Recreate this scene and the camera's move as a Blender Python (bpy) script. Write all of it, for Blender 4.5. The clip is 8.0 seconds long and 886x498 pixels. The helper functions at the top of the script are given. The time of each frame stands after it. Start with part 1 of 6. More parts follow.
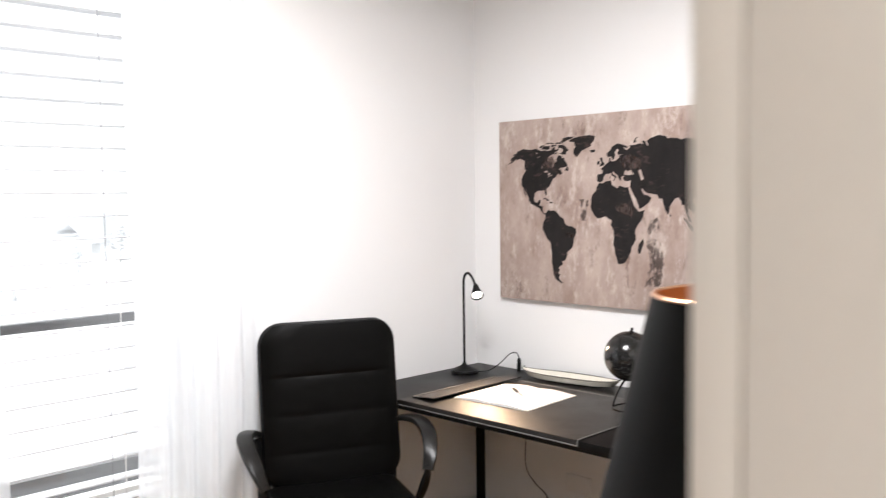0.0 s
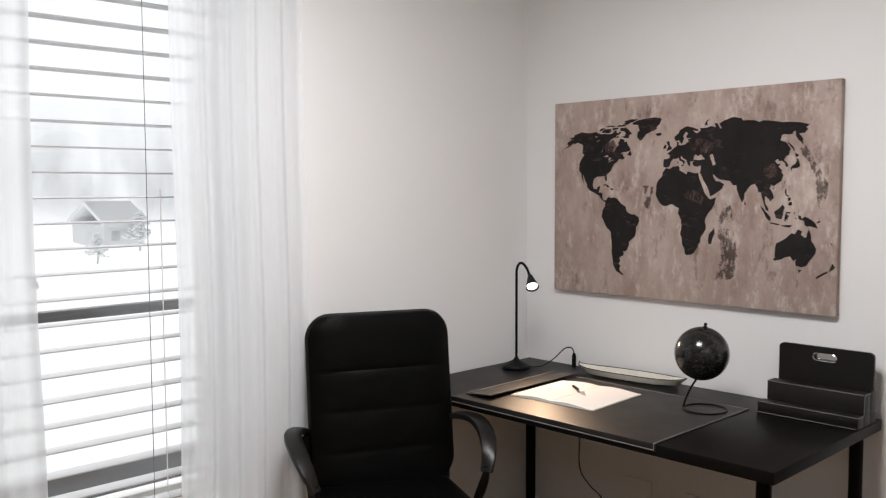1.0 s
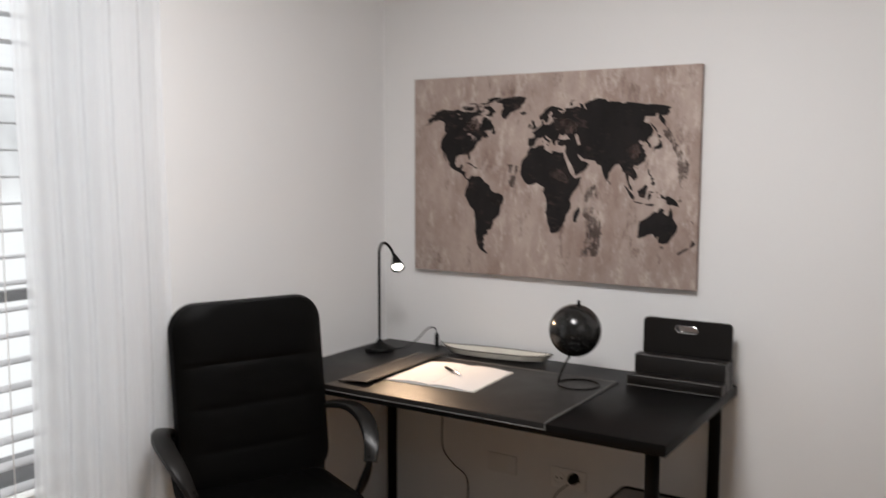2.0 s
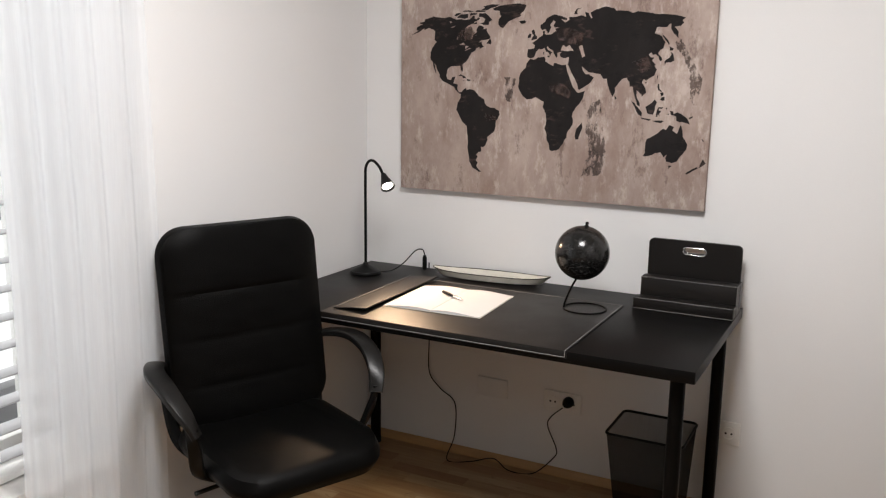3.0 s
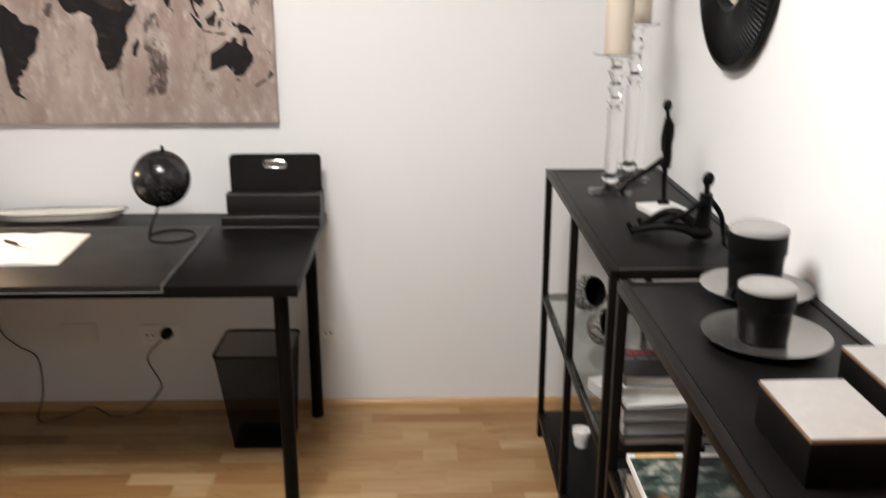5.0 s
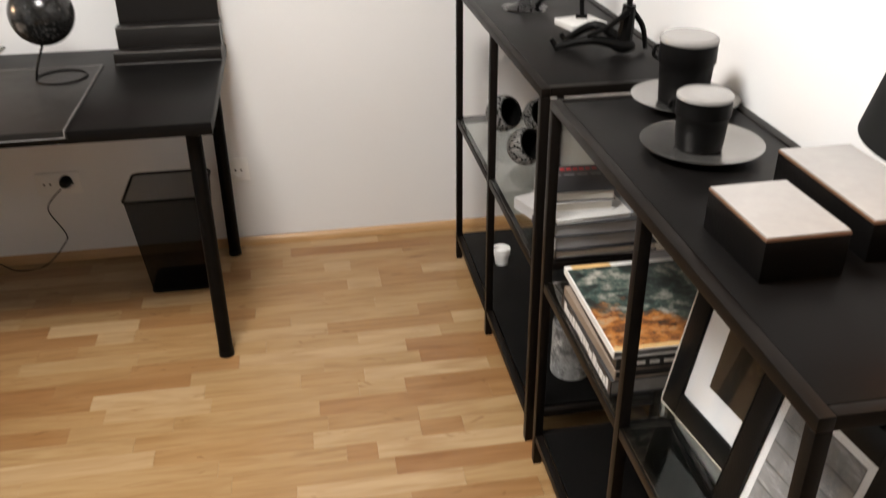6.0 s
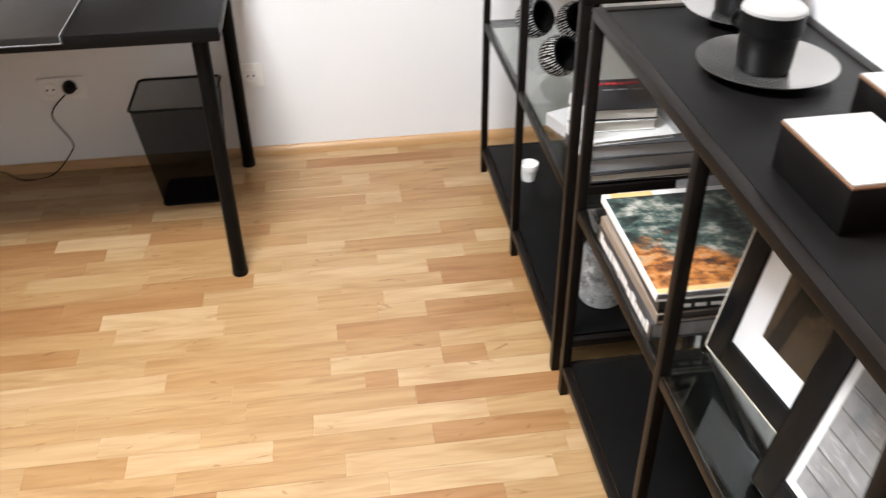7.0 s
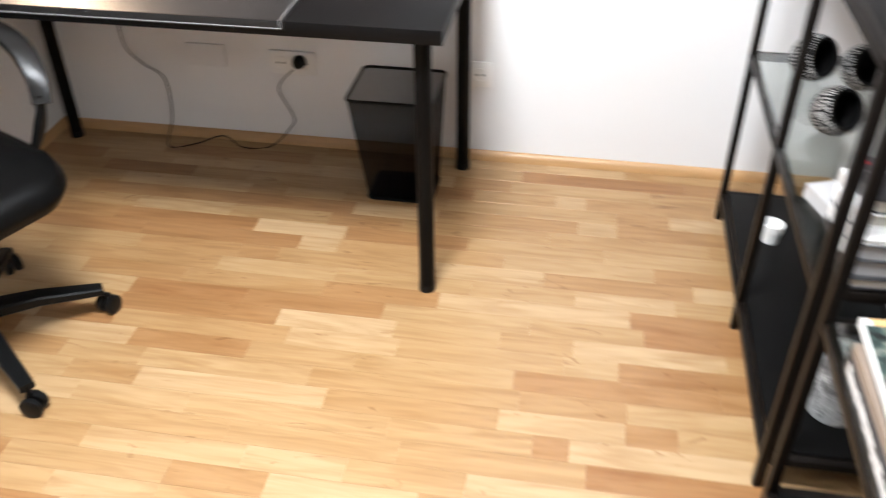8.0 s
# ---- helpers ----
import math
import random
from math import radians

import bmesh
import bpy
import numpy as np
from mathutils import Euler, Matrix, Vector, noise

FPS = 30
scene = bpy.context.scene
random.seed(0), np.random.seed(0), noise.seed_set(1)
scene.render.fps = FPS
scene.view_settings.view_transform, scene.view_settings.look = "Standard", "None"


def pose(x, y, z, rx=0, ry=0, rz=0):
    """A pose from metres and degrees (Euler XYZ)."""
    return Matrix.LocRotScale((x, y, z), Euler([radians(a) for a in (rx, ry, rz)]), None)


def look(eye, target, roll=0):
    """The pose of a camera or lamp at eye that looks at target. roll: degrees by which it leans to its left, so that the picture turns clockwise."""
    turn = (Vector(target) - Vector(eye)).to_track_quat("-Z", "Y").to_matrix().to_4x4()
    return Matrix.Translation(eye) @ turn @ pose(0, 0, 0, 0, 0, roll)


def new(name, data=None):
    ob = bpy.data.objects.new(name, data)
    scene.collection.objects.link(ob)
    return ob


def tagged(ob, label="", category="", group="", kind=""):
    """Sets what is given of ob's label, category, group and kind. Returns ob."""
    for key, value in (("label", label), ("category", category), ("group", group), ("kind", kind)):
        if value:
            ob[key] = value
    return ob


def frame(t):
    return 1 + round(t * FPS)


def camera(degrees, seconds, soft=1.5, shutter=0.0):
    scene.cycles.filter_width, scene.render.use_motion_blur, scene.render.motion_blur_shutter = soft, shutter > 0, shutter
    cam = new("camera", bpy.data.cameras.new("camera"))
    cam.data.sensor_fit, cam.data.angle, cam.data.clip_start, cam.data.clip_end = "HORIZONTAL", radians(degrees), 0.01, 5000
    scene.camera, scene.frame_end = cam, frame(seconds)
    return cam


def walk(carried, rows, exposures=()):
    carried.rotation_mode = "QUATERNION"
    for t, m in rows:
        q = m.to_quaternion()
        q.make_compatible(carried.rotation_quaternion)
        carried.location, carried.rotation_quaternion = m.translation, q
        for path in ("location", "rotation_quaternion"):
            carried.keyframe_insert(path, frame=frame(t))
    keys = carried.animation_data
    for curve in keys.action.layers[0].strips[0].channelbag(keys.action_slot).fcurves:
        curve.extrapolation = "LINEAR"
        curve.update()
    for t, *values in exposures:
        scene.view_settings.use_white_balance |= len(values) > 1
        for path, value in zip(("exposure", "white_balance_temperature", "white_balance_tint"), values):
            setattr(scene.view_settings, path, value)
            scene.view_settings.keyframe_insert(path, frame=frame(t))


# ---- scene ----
cam = camera(53.6, 8.0, soft=1.2, shutter=0.6)
PATH = [
    (0, (2.835, -2.89, 1.48), (1.425, -1.476, 1.363), -0.7),
    (0.5, (2.729, -2.926, 1.456), (1.295, -1.537, 1.326), -0.4),
    (1, (2.598, -2.859, 1.458), (1.164, -1.472, 1.321), -0.2),
    (1.5, (2.498, -2.873, 1.474), (1.19, -1.367, 1.328), -0.1),
    (2, (2.325, -2.95, 1.483), (1.256, -1.271, 1.281), 0.1),
    (2.2, (2.24, -2.987, 1.48), (1.254, -1.267, 1.216), 0.2),
    (3.3, (1.999, -2.902, 1.473), (1.105, -1.158, 1.072), 0.6),
    (3.5, (1.999, -2.887, 1.481), (1.118, -1.139, 1.073), 0.3),
    (4, (2.004, -2.904, 1.486), (1.341, -1.068, 1.048), 0.4),
    (4.5, (1.984, -2.918, 1.502), (1.765, -0.983, 1.045), 0.2),
    (5, (1.949, -2.906, 1.508), (1.991, -0.997, 0.912), 0.0),
    (5.2, (1.929, -2.919, 1.502), (2.037, -1.037, 0.834), 0.0),
    (6.3, (1.83, -2.867, 1.497), (2.143, -1.179, 0.47), -0.3),
    (6.5, (1.822, -2.855, 1.488), (2.144, -1.188, 0.431), -0.0),
    (7, (1.862, -2.735, 1.474), (2.081, -1.115, 0.323), -0.6),
    (7.5, (1.937, -2.595, 1.482), (1.921, -0.994, 0.284), -1.3),
    (8, (1.911, -2.448, 1.454), (1.635, -0.864, 0.265), -0.4),
]
walk(cam, [(t, look(eye, target, roll)) for t, eye, target, roll in PATH],
     exposures=[(0, 1.36, 6400, 10), (0.4, 1.0, 6400, 10), (0.8, 0.6, 6450, 10), (1.5, 0.36, 6500, 10), (2.2, 0.38, 6500, 10), (3.3, 0.8, 6600, 10), (4.4, 0.93, 6650, 9.5), (5.0, 0.92, 6700, 9), (6.3, 1.2, 6850, 9), (7.0, 1.82, 6200, 8), (8.0, 2.1, 6000, 7)])

# ---- light ----
world = bpy.data.worlds.new("overcast_sky")
scene.world = world
world.use_nodes = True
wn, wl = world.node_tree.nodes, world.node_tree.links
sky = wn.new("ShaderNodeTexSky")
sky.sky_type, sky.sun_disc = "NISHITA", False
sky.sun_elevation, sky.sun_rotation = radians(50), radians(-99)
sky.dust_density = 6.0
pale = wn.new("ShaderNodeHueSaturation")
pale.inputs["Saturation"].default_value = 0.12
wl.new(sky.outputs["Color"], pale.inputs["Color"])
wl.new(pale.outputs["Color"], wn["Background"].inputs["Color"])
wn["Background"].inputs["Strength"].default_value = 0.12


sun = new("sun", bpy.data.lights.new("sun", "SUN"))
sun.data.energy, sun.data.angle, sun.data.color = 1.3, radians(45), (0.97, 0.985, 1.0)
sun.matrix_world = look((-3.0, -2.28, 6.06), (1.2, -1.6, 0.9))


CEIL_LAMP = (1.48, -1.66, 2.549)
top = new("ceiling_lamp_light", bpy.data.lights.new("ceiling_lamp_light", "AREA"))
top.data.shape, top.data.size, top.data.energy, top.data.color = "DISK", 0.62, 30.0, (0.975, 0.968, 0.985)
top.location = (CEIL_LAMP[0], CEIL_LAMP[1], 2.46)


# unseen hall lamp, added to brighten the door lining
HALL_FILL = (3.42, -3.75, 2.549)
hall_light = new("hall_fill_light", bpy.data.lights.new("hall_fill_light", "AREA"))
hall_light.data.shape, hall_light.data.size, hall_light.data.energy, hall_light.data.color = "DISK", 0.35, 4.6, (0.97, 0.97, 0.97)
hall_light.location = (HALL_FILL[0], HALL_FILL[1], 2.46)


# ---- materials ----
def material(name, base, rough=0.5, metal=0.0, vary=0.12, scale=6.0, fine=60.0, bump=0.05, stretch=(1, 1, 1), dark=None, spec=0.5, amount=0.5):
    """Principled surface with variation at two scales and a fine relief."""
    m = bpy.data.materials.new(name)
    m.use_nodes = True
    n, l = m.node_tree.nodes, m.node_tree.links
    p = n["Principled BSDF"]
    p.inputs["Metallic"].default_value = metal
    p.inputs["Specular IOR Level"].default_value = spec
    tc, mp = n.new("ShaderNodeTexCoord"), n.new("ShaderNodeMapping")
    mp.inputs["Scale"].default_value = stretch
    l.new(tc.outputs["Object"], mp.inputs["Vector"])
    a, b = n.new("ShaderNodeTexNoise"), n.new("ShaderNodeTexNoise")
    a.inputs["Scale"].default_value, a.inputs["Detail"].default_value = scale, 5
    b.inputs["Scale"].default_value, b.inputs["Detail"].default_value = fine, 3
    for q in (a, b):
        l.new(mp.outputs["Vector"], q.inputs["Vector"])
    mix = n.new("ShaderNodeMix")
    mix.data_type = "RGBA"
    low = dark or tuple(c * (1 - vary) for c in base)
    mix.inputs["A"].default_value, mix.inputs["B"].default_value = (*low, 1), (*[min(1, c * (1 + vary * (0 if dark else 1))) for c in base], 1)
    add = n.new("ShaderNodeMath")
    add.operation = "MULTIPLY_ADD"
    add.inputs[1].default_value, add.inputs[2].default_value = 0.4, amount - 0.2
    l.new(b.outputs["Fac"], add.inputs[0])
    ramp = n.new("ShaderNodeMath")
    ramp.operation = "MULTIPLY_ADD"
    ramp.inputs[1].default_value = 1.0
    l.new(a.outputs["Fac"], ramp.inputs[0])
    sub = n.new("ShaderNodeMath")
    sub.operation = "SUBTRACT"
    sub.inputs[1].default_value = 0.5
    l.new(add.outputs[0], sub.inputs[0])
    l.new(sub.outputs[0], ramp.inputs[2])
    l.new(ramp.outputs[0], mix.inputs["Factor"])
    l.new(mix.outputs["Result"], p.inputs["Base Color"])
    rr = n.new("ShaderNodeMath")
    rr.operation = "MULTIPLY_ADD"
    rr.inputs[1].default_value, rr.inputs[2].default_value = 0.16, rough - 0.08
    l.new(a.outputs["Fac"], rr.inputs[0])
    l.new(rr.outputs[0], p.inputs["Roughness"])
    if bump:
        bp = n.new("ShaderNodeBump")
        bp.inputs["Strength"].default_value, bp.inputs["Distance"].default_value = bump, 0.004
        l.new(b.outputs["Fac"], bp.inputs["Height"])
        l.new(bp.outputs["Normal"], p.inputs["Normal"])
    return m


def glow(name, colour, strength):
    m = bpy.data.materials.new(name)
    m.use_nodes = True
    p = m.node_tree.nodes["Principled BSDF"]
    p.inputs["Base Color"].default_value = (*colour, 1)
    p.inputs["Emission Color"].default_value, p.inputs["Emission Strength"].default_value = (*colour, 1), strength
    return m


def glass_material(name, tint=(1, 1, 1), rough=0.0):
    m = bpy.data.materials.new(name)
    m.use_nodes = True
    p = m.node_tree.nodes["Principled BSDF"]
    p.inputs["Base Color"].default_value = (*tint, 1)
    p.inputs["Transmission Weight"].default_value, p.inputs["Roughness"].default_value, p.inputs["IOR"].default_value = 1.0, rough, 1.45
    return m


def thin_glass(name, tint, gloss=0.08):
    """A flat pane: clear with a mirror sheen that grows at a grazing angle."""
    m = bpy.data.materials.new(name)
    m.use_nodes = True
    n, l = m.node_tree.nodes, m.node_tree.links
    t, g, x, f = n.new("ShaderNodeBsdfTransparent"), n.new("ShaderNodeBsdfGlossy"), n.new("ShaderNodeMixShader"), n.new("ShaderNodeLayerWeight")
    t.inputs["Color"].default_value = (*tint, 1)
    g.inputs["Roughness"].default_value = 0.03
    f.inputs["Blend"].default_value = 0.5
    up, sc = n.new("ShaderNodeMath"), n.new("ShaderNodeMath")
    up.operation, sc.operation = "POWER", "MULTIPLY_ADD"
    up.inputs[1].default_value, sc.inputs[1].default_value, sc.inputs[2].default_value = 4.0, 0.5, gloss * 0.5
    l.new(f.outputs["Facing"], up.inputs[0])
    l.new(up.outputs[0], sc.inputs[0])
    l.new(sc.outputs[0], x.inputs[0])
    l.new(t.outputs[0], x.inputs[1])
    l.new(g.outputs[0], x.inputs[2])
    l.new(x.outputs[0], n["Material Output"].inputs["Surface"])
    return m


def veil(name, colour, clear):
    """Sheer cloth or fine wire mesh: part open, part solid."""
    m = bpy.data.materials.new(name)
    m.use_nodes = True
    n, l = m.node_tree.nodes, m.node_tree.links
    t, d, s, x, y = (n.new("ShaderNode" + k) for k in ("BsdfTransparent", "BsdfDiffuse", "BsdfTranslucent", "MixShader", "MixShader"))
    for q in (d, s):
        q.inputs["Color"].default_value = (*colour, 1)
    tc, mp, w = n.new("ShaderNodeTexCoord"), n.new("ShaderNodeMapping"), n.new("ShaderNodeTexNoise")
    mp.inputs["Scale"].default_value = (90, 90, 3)
    w.inputs["Scale"].default_value = 4.0
    l.new(tc.outputs["Object"], mp.inputs["Vector"])
    l.new(mp.outputs["Vector"], w.inputs["Vector"])
    k = n.new("ShaderNodeMath")
    k.operation = "MULTIPLY_ADD"
    k.inputs[1].default_value, k.inputs[2].default_value = 0.07, clear - 0.035
    l.new(w.outputs["Fac"], k.inputs[0])
    y.inputs[0].default_value = 0.5
    l.new(d.outputs[0], y.inputs[1])
    l.new(s.outputs[0], y.inputs[2])
    l.new(k.outputs[0], x.inputs[0])
    l.new(y.outputs[0], x.inputs[1])
    l.new(t.outputs[0], x.inputs[2])
    l.new(x.outputs[0], n["Material Output"].inputs["Surface"])
    return m


def oak(name, per_island, shades):
    m = bpy.data.materials.new(name)
    m.use_nodes = True
    n, l = m.node_tree.nodes, m.node_tree.links
    p = n["Principled BSDF"]
    if per_island:
        rnd = n.new("ShaderNodeNewGeometry").outputs["Random Per Island"]
    else:
        rnd = n.new("ShaderNodeObjectInfo").outputs["Random"]
    tc, mp = n.new("ShaderNodeTexCoord"), n.new("ShaderNodeMapping")
    l.new(tc.outputs["Object"], mp.inputs["Vector"])
    off = n.new("ShaderNodeCombineXYZ")
    k = n.new("ShaderNodeMath")
    k.operation = "MULTIPLY"
    k.inputs[1].default_value = 37.0
    l.new(rnd, k.inputs[0])
    for s in ("X", "Y", "Z"):
        l.new(k.outputs[0], off.inputs[s])
    l.new(off.outputs[0], mp.inputs["Location"])
    mp.inputs["Scale"].default_value = (1.0, 9.0, 9.0)
    grain, fig = n.new("ShaderNodeTexNoise"), n.new("ShaderNodeTexNoise")
    grain.inputs["Scale"].default_value, grain.inputs["Detail"].default_value, grain.inputs["Distortion"].default_value = 7.0, 6, 0.6
    fig.inputs["Scale"].default_value, fig.inputs["Detail"].default_value, fig.inputs["Distortion"].default_value = 2.2, 3, 2.0
    for q in (grain, fig):
        l.new(mp.outputs["Vector"], q.inputs["Vector"])
    tone = n.new("ShaderNodeValToRGB")
    for k, shade in enumerate(shades):
        at = k / (len(shades) - 1)
        e = tone.color_ramp.elements[0] if k == 0 else tone.color_ramp.elements[len(tone.color_ramp.elements) - 1] if k == len(shades) - 1 else tone.color_ramp.elements.new(at)
        e.color = (*shade, 1)
    l.new(rnd, tone.inputs[0])
    r2 = n.new("ShaderNodeValToRGB")
    r2.color_ramp.elements[0].position, r2.color_ramp.elements[1].position = 0.3, 0.62
    r2.color_ramp.elements[0].color, r2.color_ramp.elements[1].color = (0.9, 0.86, 0.8, 1), (1.03, 1.03, 1.02, 1)
    l.new(grain.outputs["Fac"], r2.inputs[0])
    r3 = n.new("ShaderNodeValToRGB")
    r3.color_ramp.elements[0].position, r3.color_ramp.elements[1].position = 0.3, 0.58
    r3.color_ramp.elements[0].color, r3.color_ramp.elements[1].color = (0.76, 0.66, 0.54, 1), (1.04, 1.05, 1.06, 1)
    l.new(fig.outputs["Fac"], r3.inputs[0])
    # dark curls round knots, here and there
    kn, kd, r4 = n.new("ShaderNodeTexNoise"), n.new("ShaderNodeMapping"), n.new("ShaderNodeValToRGB")
    kd.inputs["Scale"].default_value = (1.0, 2.6, 2.6)
    l.new(tc.outputs["Object"], kd.inputs["Vector"])
    l.new(off.outputs[0], kd.inputs["Location"])
    l.new(kd.outputs["Vector"], kn.inputs["Vector"])
    kn.inputs["Scale"].default_value, kn.inputs["Detail"].default_value, kn.inputs["Distortion"].default_value = 9.0, 4, 1.5
    r4.color_ramp.elements[0].position, r4.color_ramp.elements[1].position = 0.66, 0.72
    r4.color_ramp.elements[0].color, r4.color_ramp.elements[1].color = (1, 1, 1, 1), (0.62, 0.5, 0.38, 1)
    l.new(kn.outputs["Fac"], r4.inputs[0])
    # broad curved year rings
    wv, wm, r5 = n.new("ShaderNodeTexWave"), n.new("ShaderNodeMapping"), n.new("ShaderNodeValToRGB")
    wm.inputs["Scale"].default_value = (1.6, 4.0, 1.0)
    l.new(tc.outputs["Object"], wm.inputs["Vector"])
    l.new(off.outputs[0], wm.inputs["Location"])
    l.new(wm.outputs["Vector"], wv.inputs["Vector"])
    wv.bands_direction = "Y"
    wv.inputs["Scale"].default_value, wv.inputs["Distortion"].default_value, wv.inputs["Detail"].default_value, wv.inputs["Detail Scale"].default_value = 1.5, 11.0, 2.0, 0.9
    r5.color_ramp.elements[0].position, r5.color_ramp.elements[1].position = 0.0, 0.22
    r5.color_ramp.elements[0].color, r5.color_ramp.elements[1].color = (0.93, 0.89, 0.84, 1), (1, 1, 1, 1)
    l.new(wv.outputs["Fac"], r5.inputs[0])
    last = tone.outputs["Color"]
    for r in (r2, r3, r4, r5):
        mx = n.new("ShaderNodeMix")
        mx.data_type, mx.blend_type = "RGBA", "MULTIPLY"
        mx.inputs["Factor"].default_value = 0.75
        l.new(last, mx.inputs["A"])
        l.new(r.outputs["Color"], mx.inputs["B"])
        last = mx.outputs["Result"]
    l.new(last, p.inputs["Base Color"])
    p.inputs["Roughness"].default_value = 0.34
    bp = n.new("ShaderNodeBump")
    bp.inputs["Strength"].default_value, bp.inputs["Distance"].default_value = 0.03, 0.002
    l.new(grain.outputs["Fac"], bp.inputs["Height"])
    l.new(bp.outputs["Normal"], p.inputs["Normal"])
    return m


WALL = material("wall_paint", (0.757, 0.75, 0.747), 0.75, vary=0.025, scale=1.3, fine=220, bump=0.08)
JAMB = material("door_paint", (0.76, 0.715, 0.66), 0.5, vary=0.03, scale=2, fine=120, bump=0.03)
CEIL = material("ceiling_paint", (0.74, 0.735, 0.725), 0.8, vary=0.02, scale=1.5, fine=200, bump=0.05)
WHITE = material("white_plastic", (0.8, 0.79, 0.77), 0.35, vary=0.02, scale=9, fine=150, bump=0.01)
# slats are white; their backlit shade is put into this grey
SLAT = material("backlit_grey_slat", (0.4, 0.4, 0.41), 0.4, vary=0.03, scale=5, fine=90, bump=0.02)
OAK_TONES = ((0.272, 0.136, 0.054), (0.312, 0.176, 0.075), (0.335, 0.203, 0.092), (0.36, 0.23, 0.111), (0.415, 0.283, 0.156))
OAK = {"d": oak("brown_oak_strip", False, OAK_TONES[:2]), "m": oak("honey_oak_strip", False, OAK_TONES[1:4]), "l": oak("pale_oak_strip", False, OAK_TONES[3:])}
OAK_REST = oak("oak_rest", True, OAK_TONES)
SKIRT = material("oak_skirting", (0.46, 0.27, 0.12), 0.4, vary=0.2, scale=8, fine=60, stretch=(1, 12, 12))
BLACK_TOP = material("black_foil", (0.004, 0.0036, 0.0035), 0.38, spec=0.09, vary=0.25, scale=5, fine=140, bump=0.06)
BLACK_METAL = material("black_steel", (0.0032, 0.003, 0.0029), 0.4, spec=0.08, vary=0.25, scale=10, fine=200, bump=0.05)
SHELF_METAL = material("black_brown_steel", (0.006, 0.0046, 0.0038), 0.4, spec=0.1, vary=0.25, scale=10, fine=200, bump=0.05)
BLACK_PLASTIC = material("black_plastic", (0.0042, 0.0042, 0.0042), 0.38, spec=0.13, vary=0.2, scale=20, fine=300, bump=0.1)
LEATHER = material("black_leather", (0.0024, 0.0023, 0.0022), 0.34, spec=0.08, vary=0.25, scale=9, fine=420, bump=0.3)
MAT_LEATHER = material("desk_pad_leather", (0.0055, 0.0043, 0.0037), 0.45, spec=0.36, vary=0.2, scale=8, fine=380, bump=0.2)
STITCH = material("pale_stitching", (0.2, 0.195, 0.19), 0.6, vary=0.4, scale=40, fine=500, bump=0.2)
PAPER = material("paper", (0.6, 0.59, 0.59), 0.8, vary=0.03, scale=6, fine=140, bump=0.04)
CREAM = material("cream_pages", (0.66, 0.62, 0.55), 0.8, vary=0.12, scale=4, fine=200, bump=0.15, stretch=(1, 1, 30))
ENAMEL = material("cream_enamel", (0.6, 0.57, 0.5), 0.25, vary=0.12, scale=12, fine=90, bump=0.03)
CHROME = material("chrome", (0.75, 0.75, 0.76), 0.18, metal=1.0, vary=0.05, bump=0.0)
COPPER = material("copper_foil", (0.42, 0.24, 0.14), 0.32, metal=1.0, vary=0.15, scale=12, fine=60, bump=0.06)
SHADE = material("black_shade_cloth", (0.007, 0.0072, 0.0072), 0.8, vary=0.2, scale=14, fine=700, bump=0.05, spec=0.1)
WAX = material("ivory_wax", (0.62, 0.54, 0.44), 0.5, vary=0.06, scale=6, fine=60, bump=0.05)
STONEWARE = material("black_stoneware", (0.005, 0.0048, 0.0048), 0.42, spec=0.06, vary=0.35, scale=14, fine=140, bump=0.1)
PALE_GLAZE = material("pale_glaze", (0.25, 0.24, 0.232), 0.2, vary=0.06, scale=9, fine=80, bump=0.03)
RIM_GLAZE = material("plate_glaze", (0.46, 0.445, 0.43), 0.24, metal=0.92, vary=0.2, scale=6, fine=9, bump=0.0, dark=(0.27, 0.262, 0.255))
BOARD = material("white_lid_board", (0.3, 0.288, 0.28), 0.5, vary=0.2, scale=12, fine=70, bump=0.06)
WOOD_EDGE = material("warm_wood_edge", (0.13, 0.062, 0.032), 0.45, vary=0.25, scale=12, fine=90)
PATTERN_W = material("chalk_white_glaze", (0.33, 0.32, 0.31), 0.5, vary=0.08, scale=16, fine=120)
COVER_BLACK = material("black_book_cover", (0.018, 0.017, 0.018), 0.45, vary=0.25, scale=12, fine=200)
COVER_GREY = material("grey_book_cover", (0.2, 0.2, 0.205), 0.5, vary=0.35, scale=18, fine=120)
COVER_WHITE = material("white_book_cover", (0.6, 0.59, 0.575), 0.45, vary=0.06, scale=10, fine=120)
COVER_PALE = material("pale_grey_book_cover", (0.36, 0.35, 0.345), 0.5, vary=0.08, scale=10, fine=120)
COVER_DARK = material("charcoal_book_cover", (0.05, 0.05, 0.053), 0.5, vary=0.3, scale=14, fine=150)
TAUPE = material("taupe_book_cover", (0.2, 0.155, 0.12), 0.5, vary=0.2, scale=10, fine=120)
RED = material("red_print", (0.42, 0.025, 0.03), 0.5, vary=0.2, scale=30, fine=200)
TAN_PRINT = material("tan_print", (0.52, 0.33, 0.14), 0.5, vary=0.25, scale=18, fine=160)
ARM_GLOSS = material("satin_black_armrest", (0.006, 0.0055, 0.005), 0.36, spec=0.3, vary=0.2, scale=20, fine=300, bump=0.06)
MOUNT = material("white_mount_card", (0.74, 0.73, 0.745), 0.7, vary=0.02, scale=8, fine=120)
SILVER_EDGE = material("pale_frame_edge", (0.55, 0.5, 0.43), 0.35, vary=0.15, scale=20, fine=100)
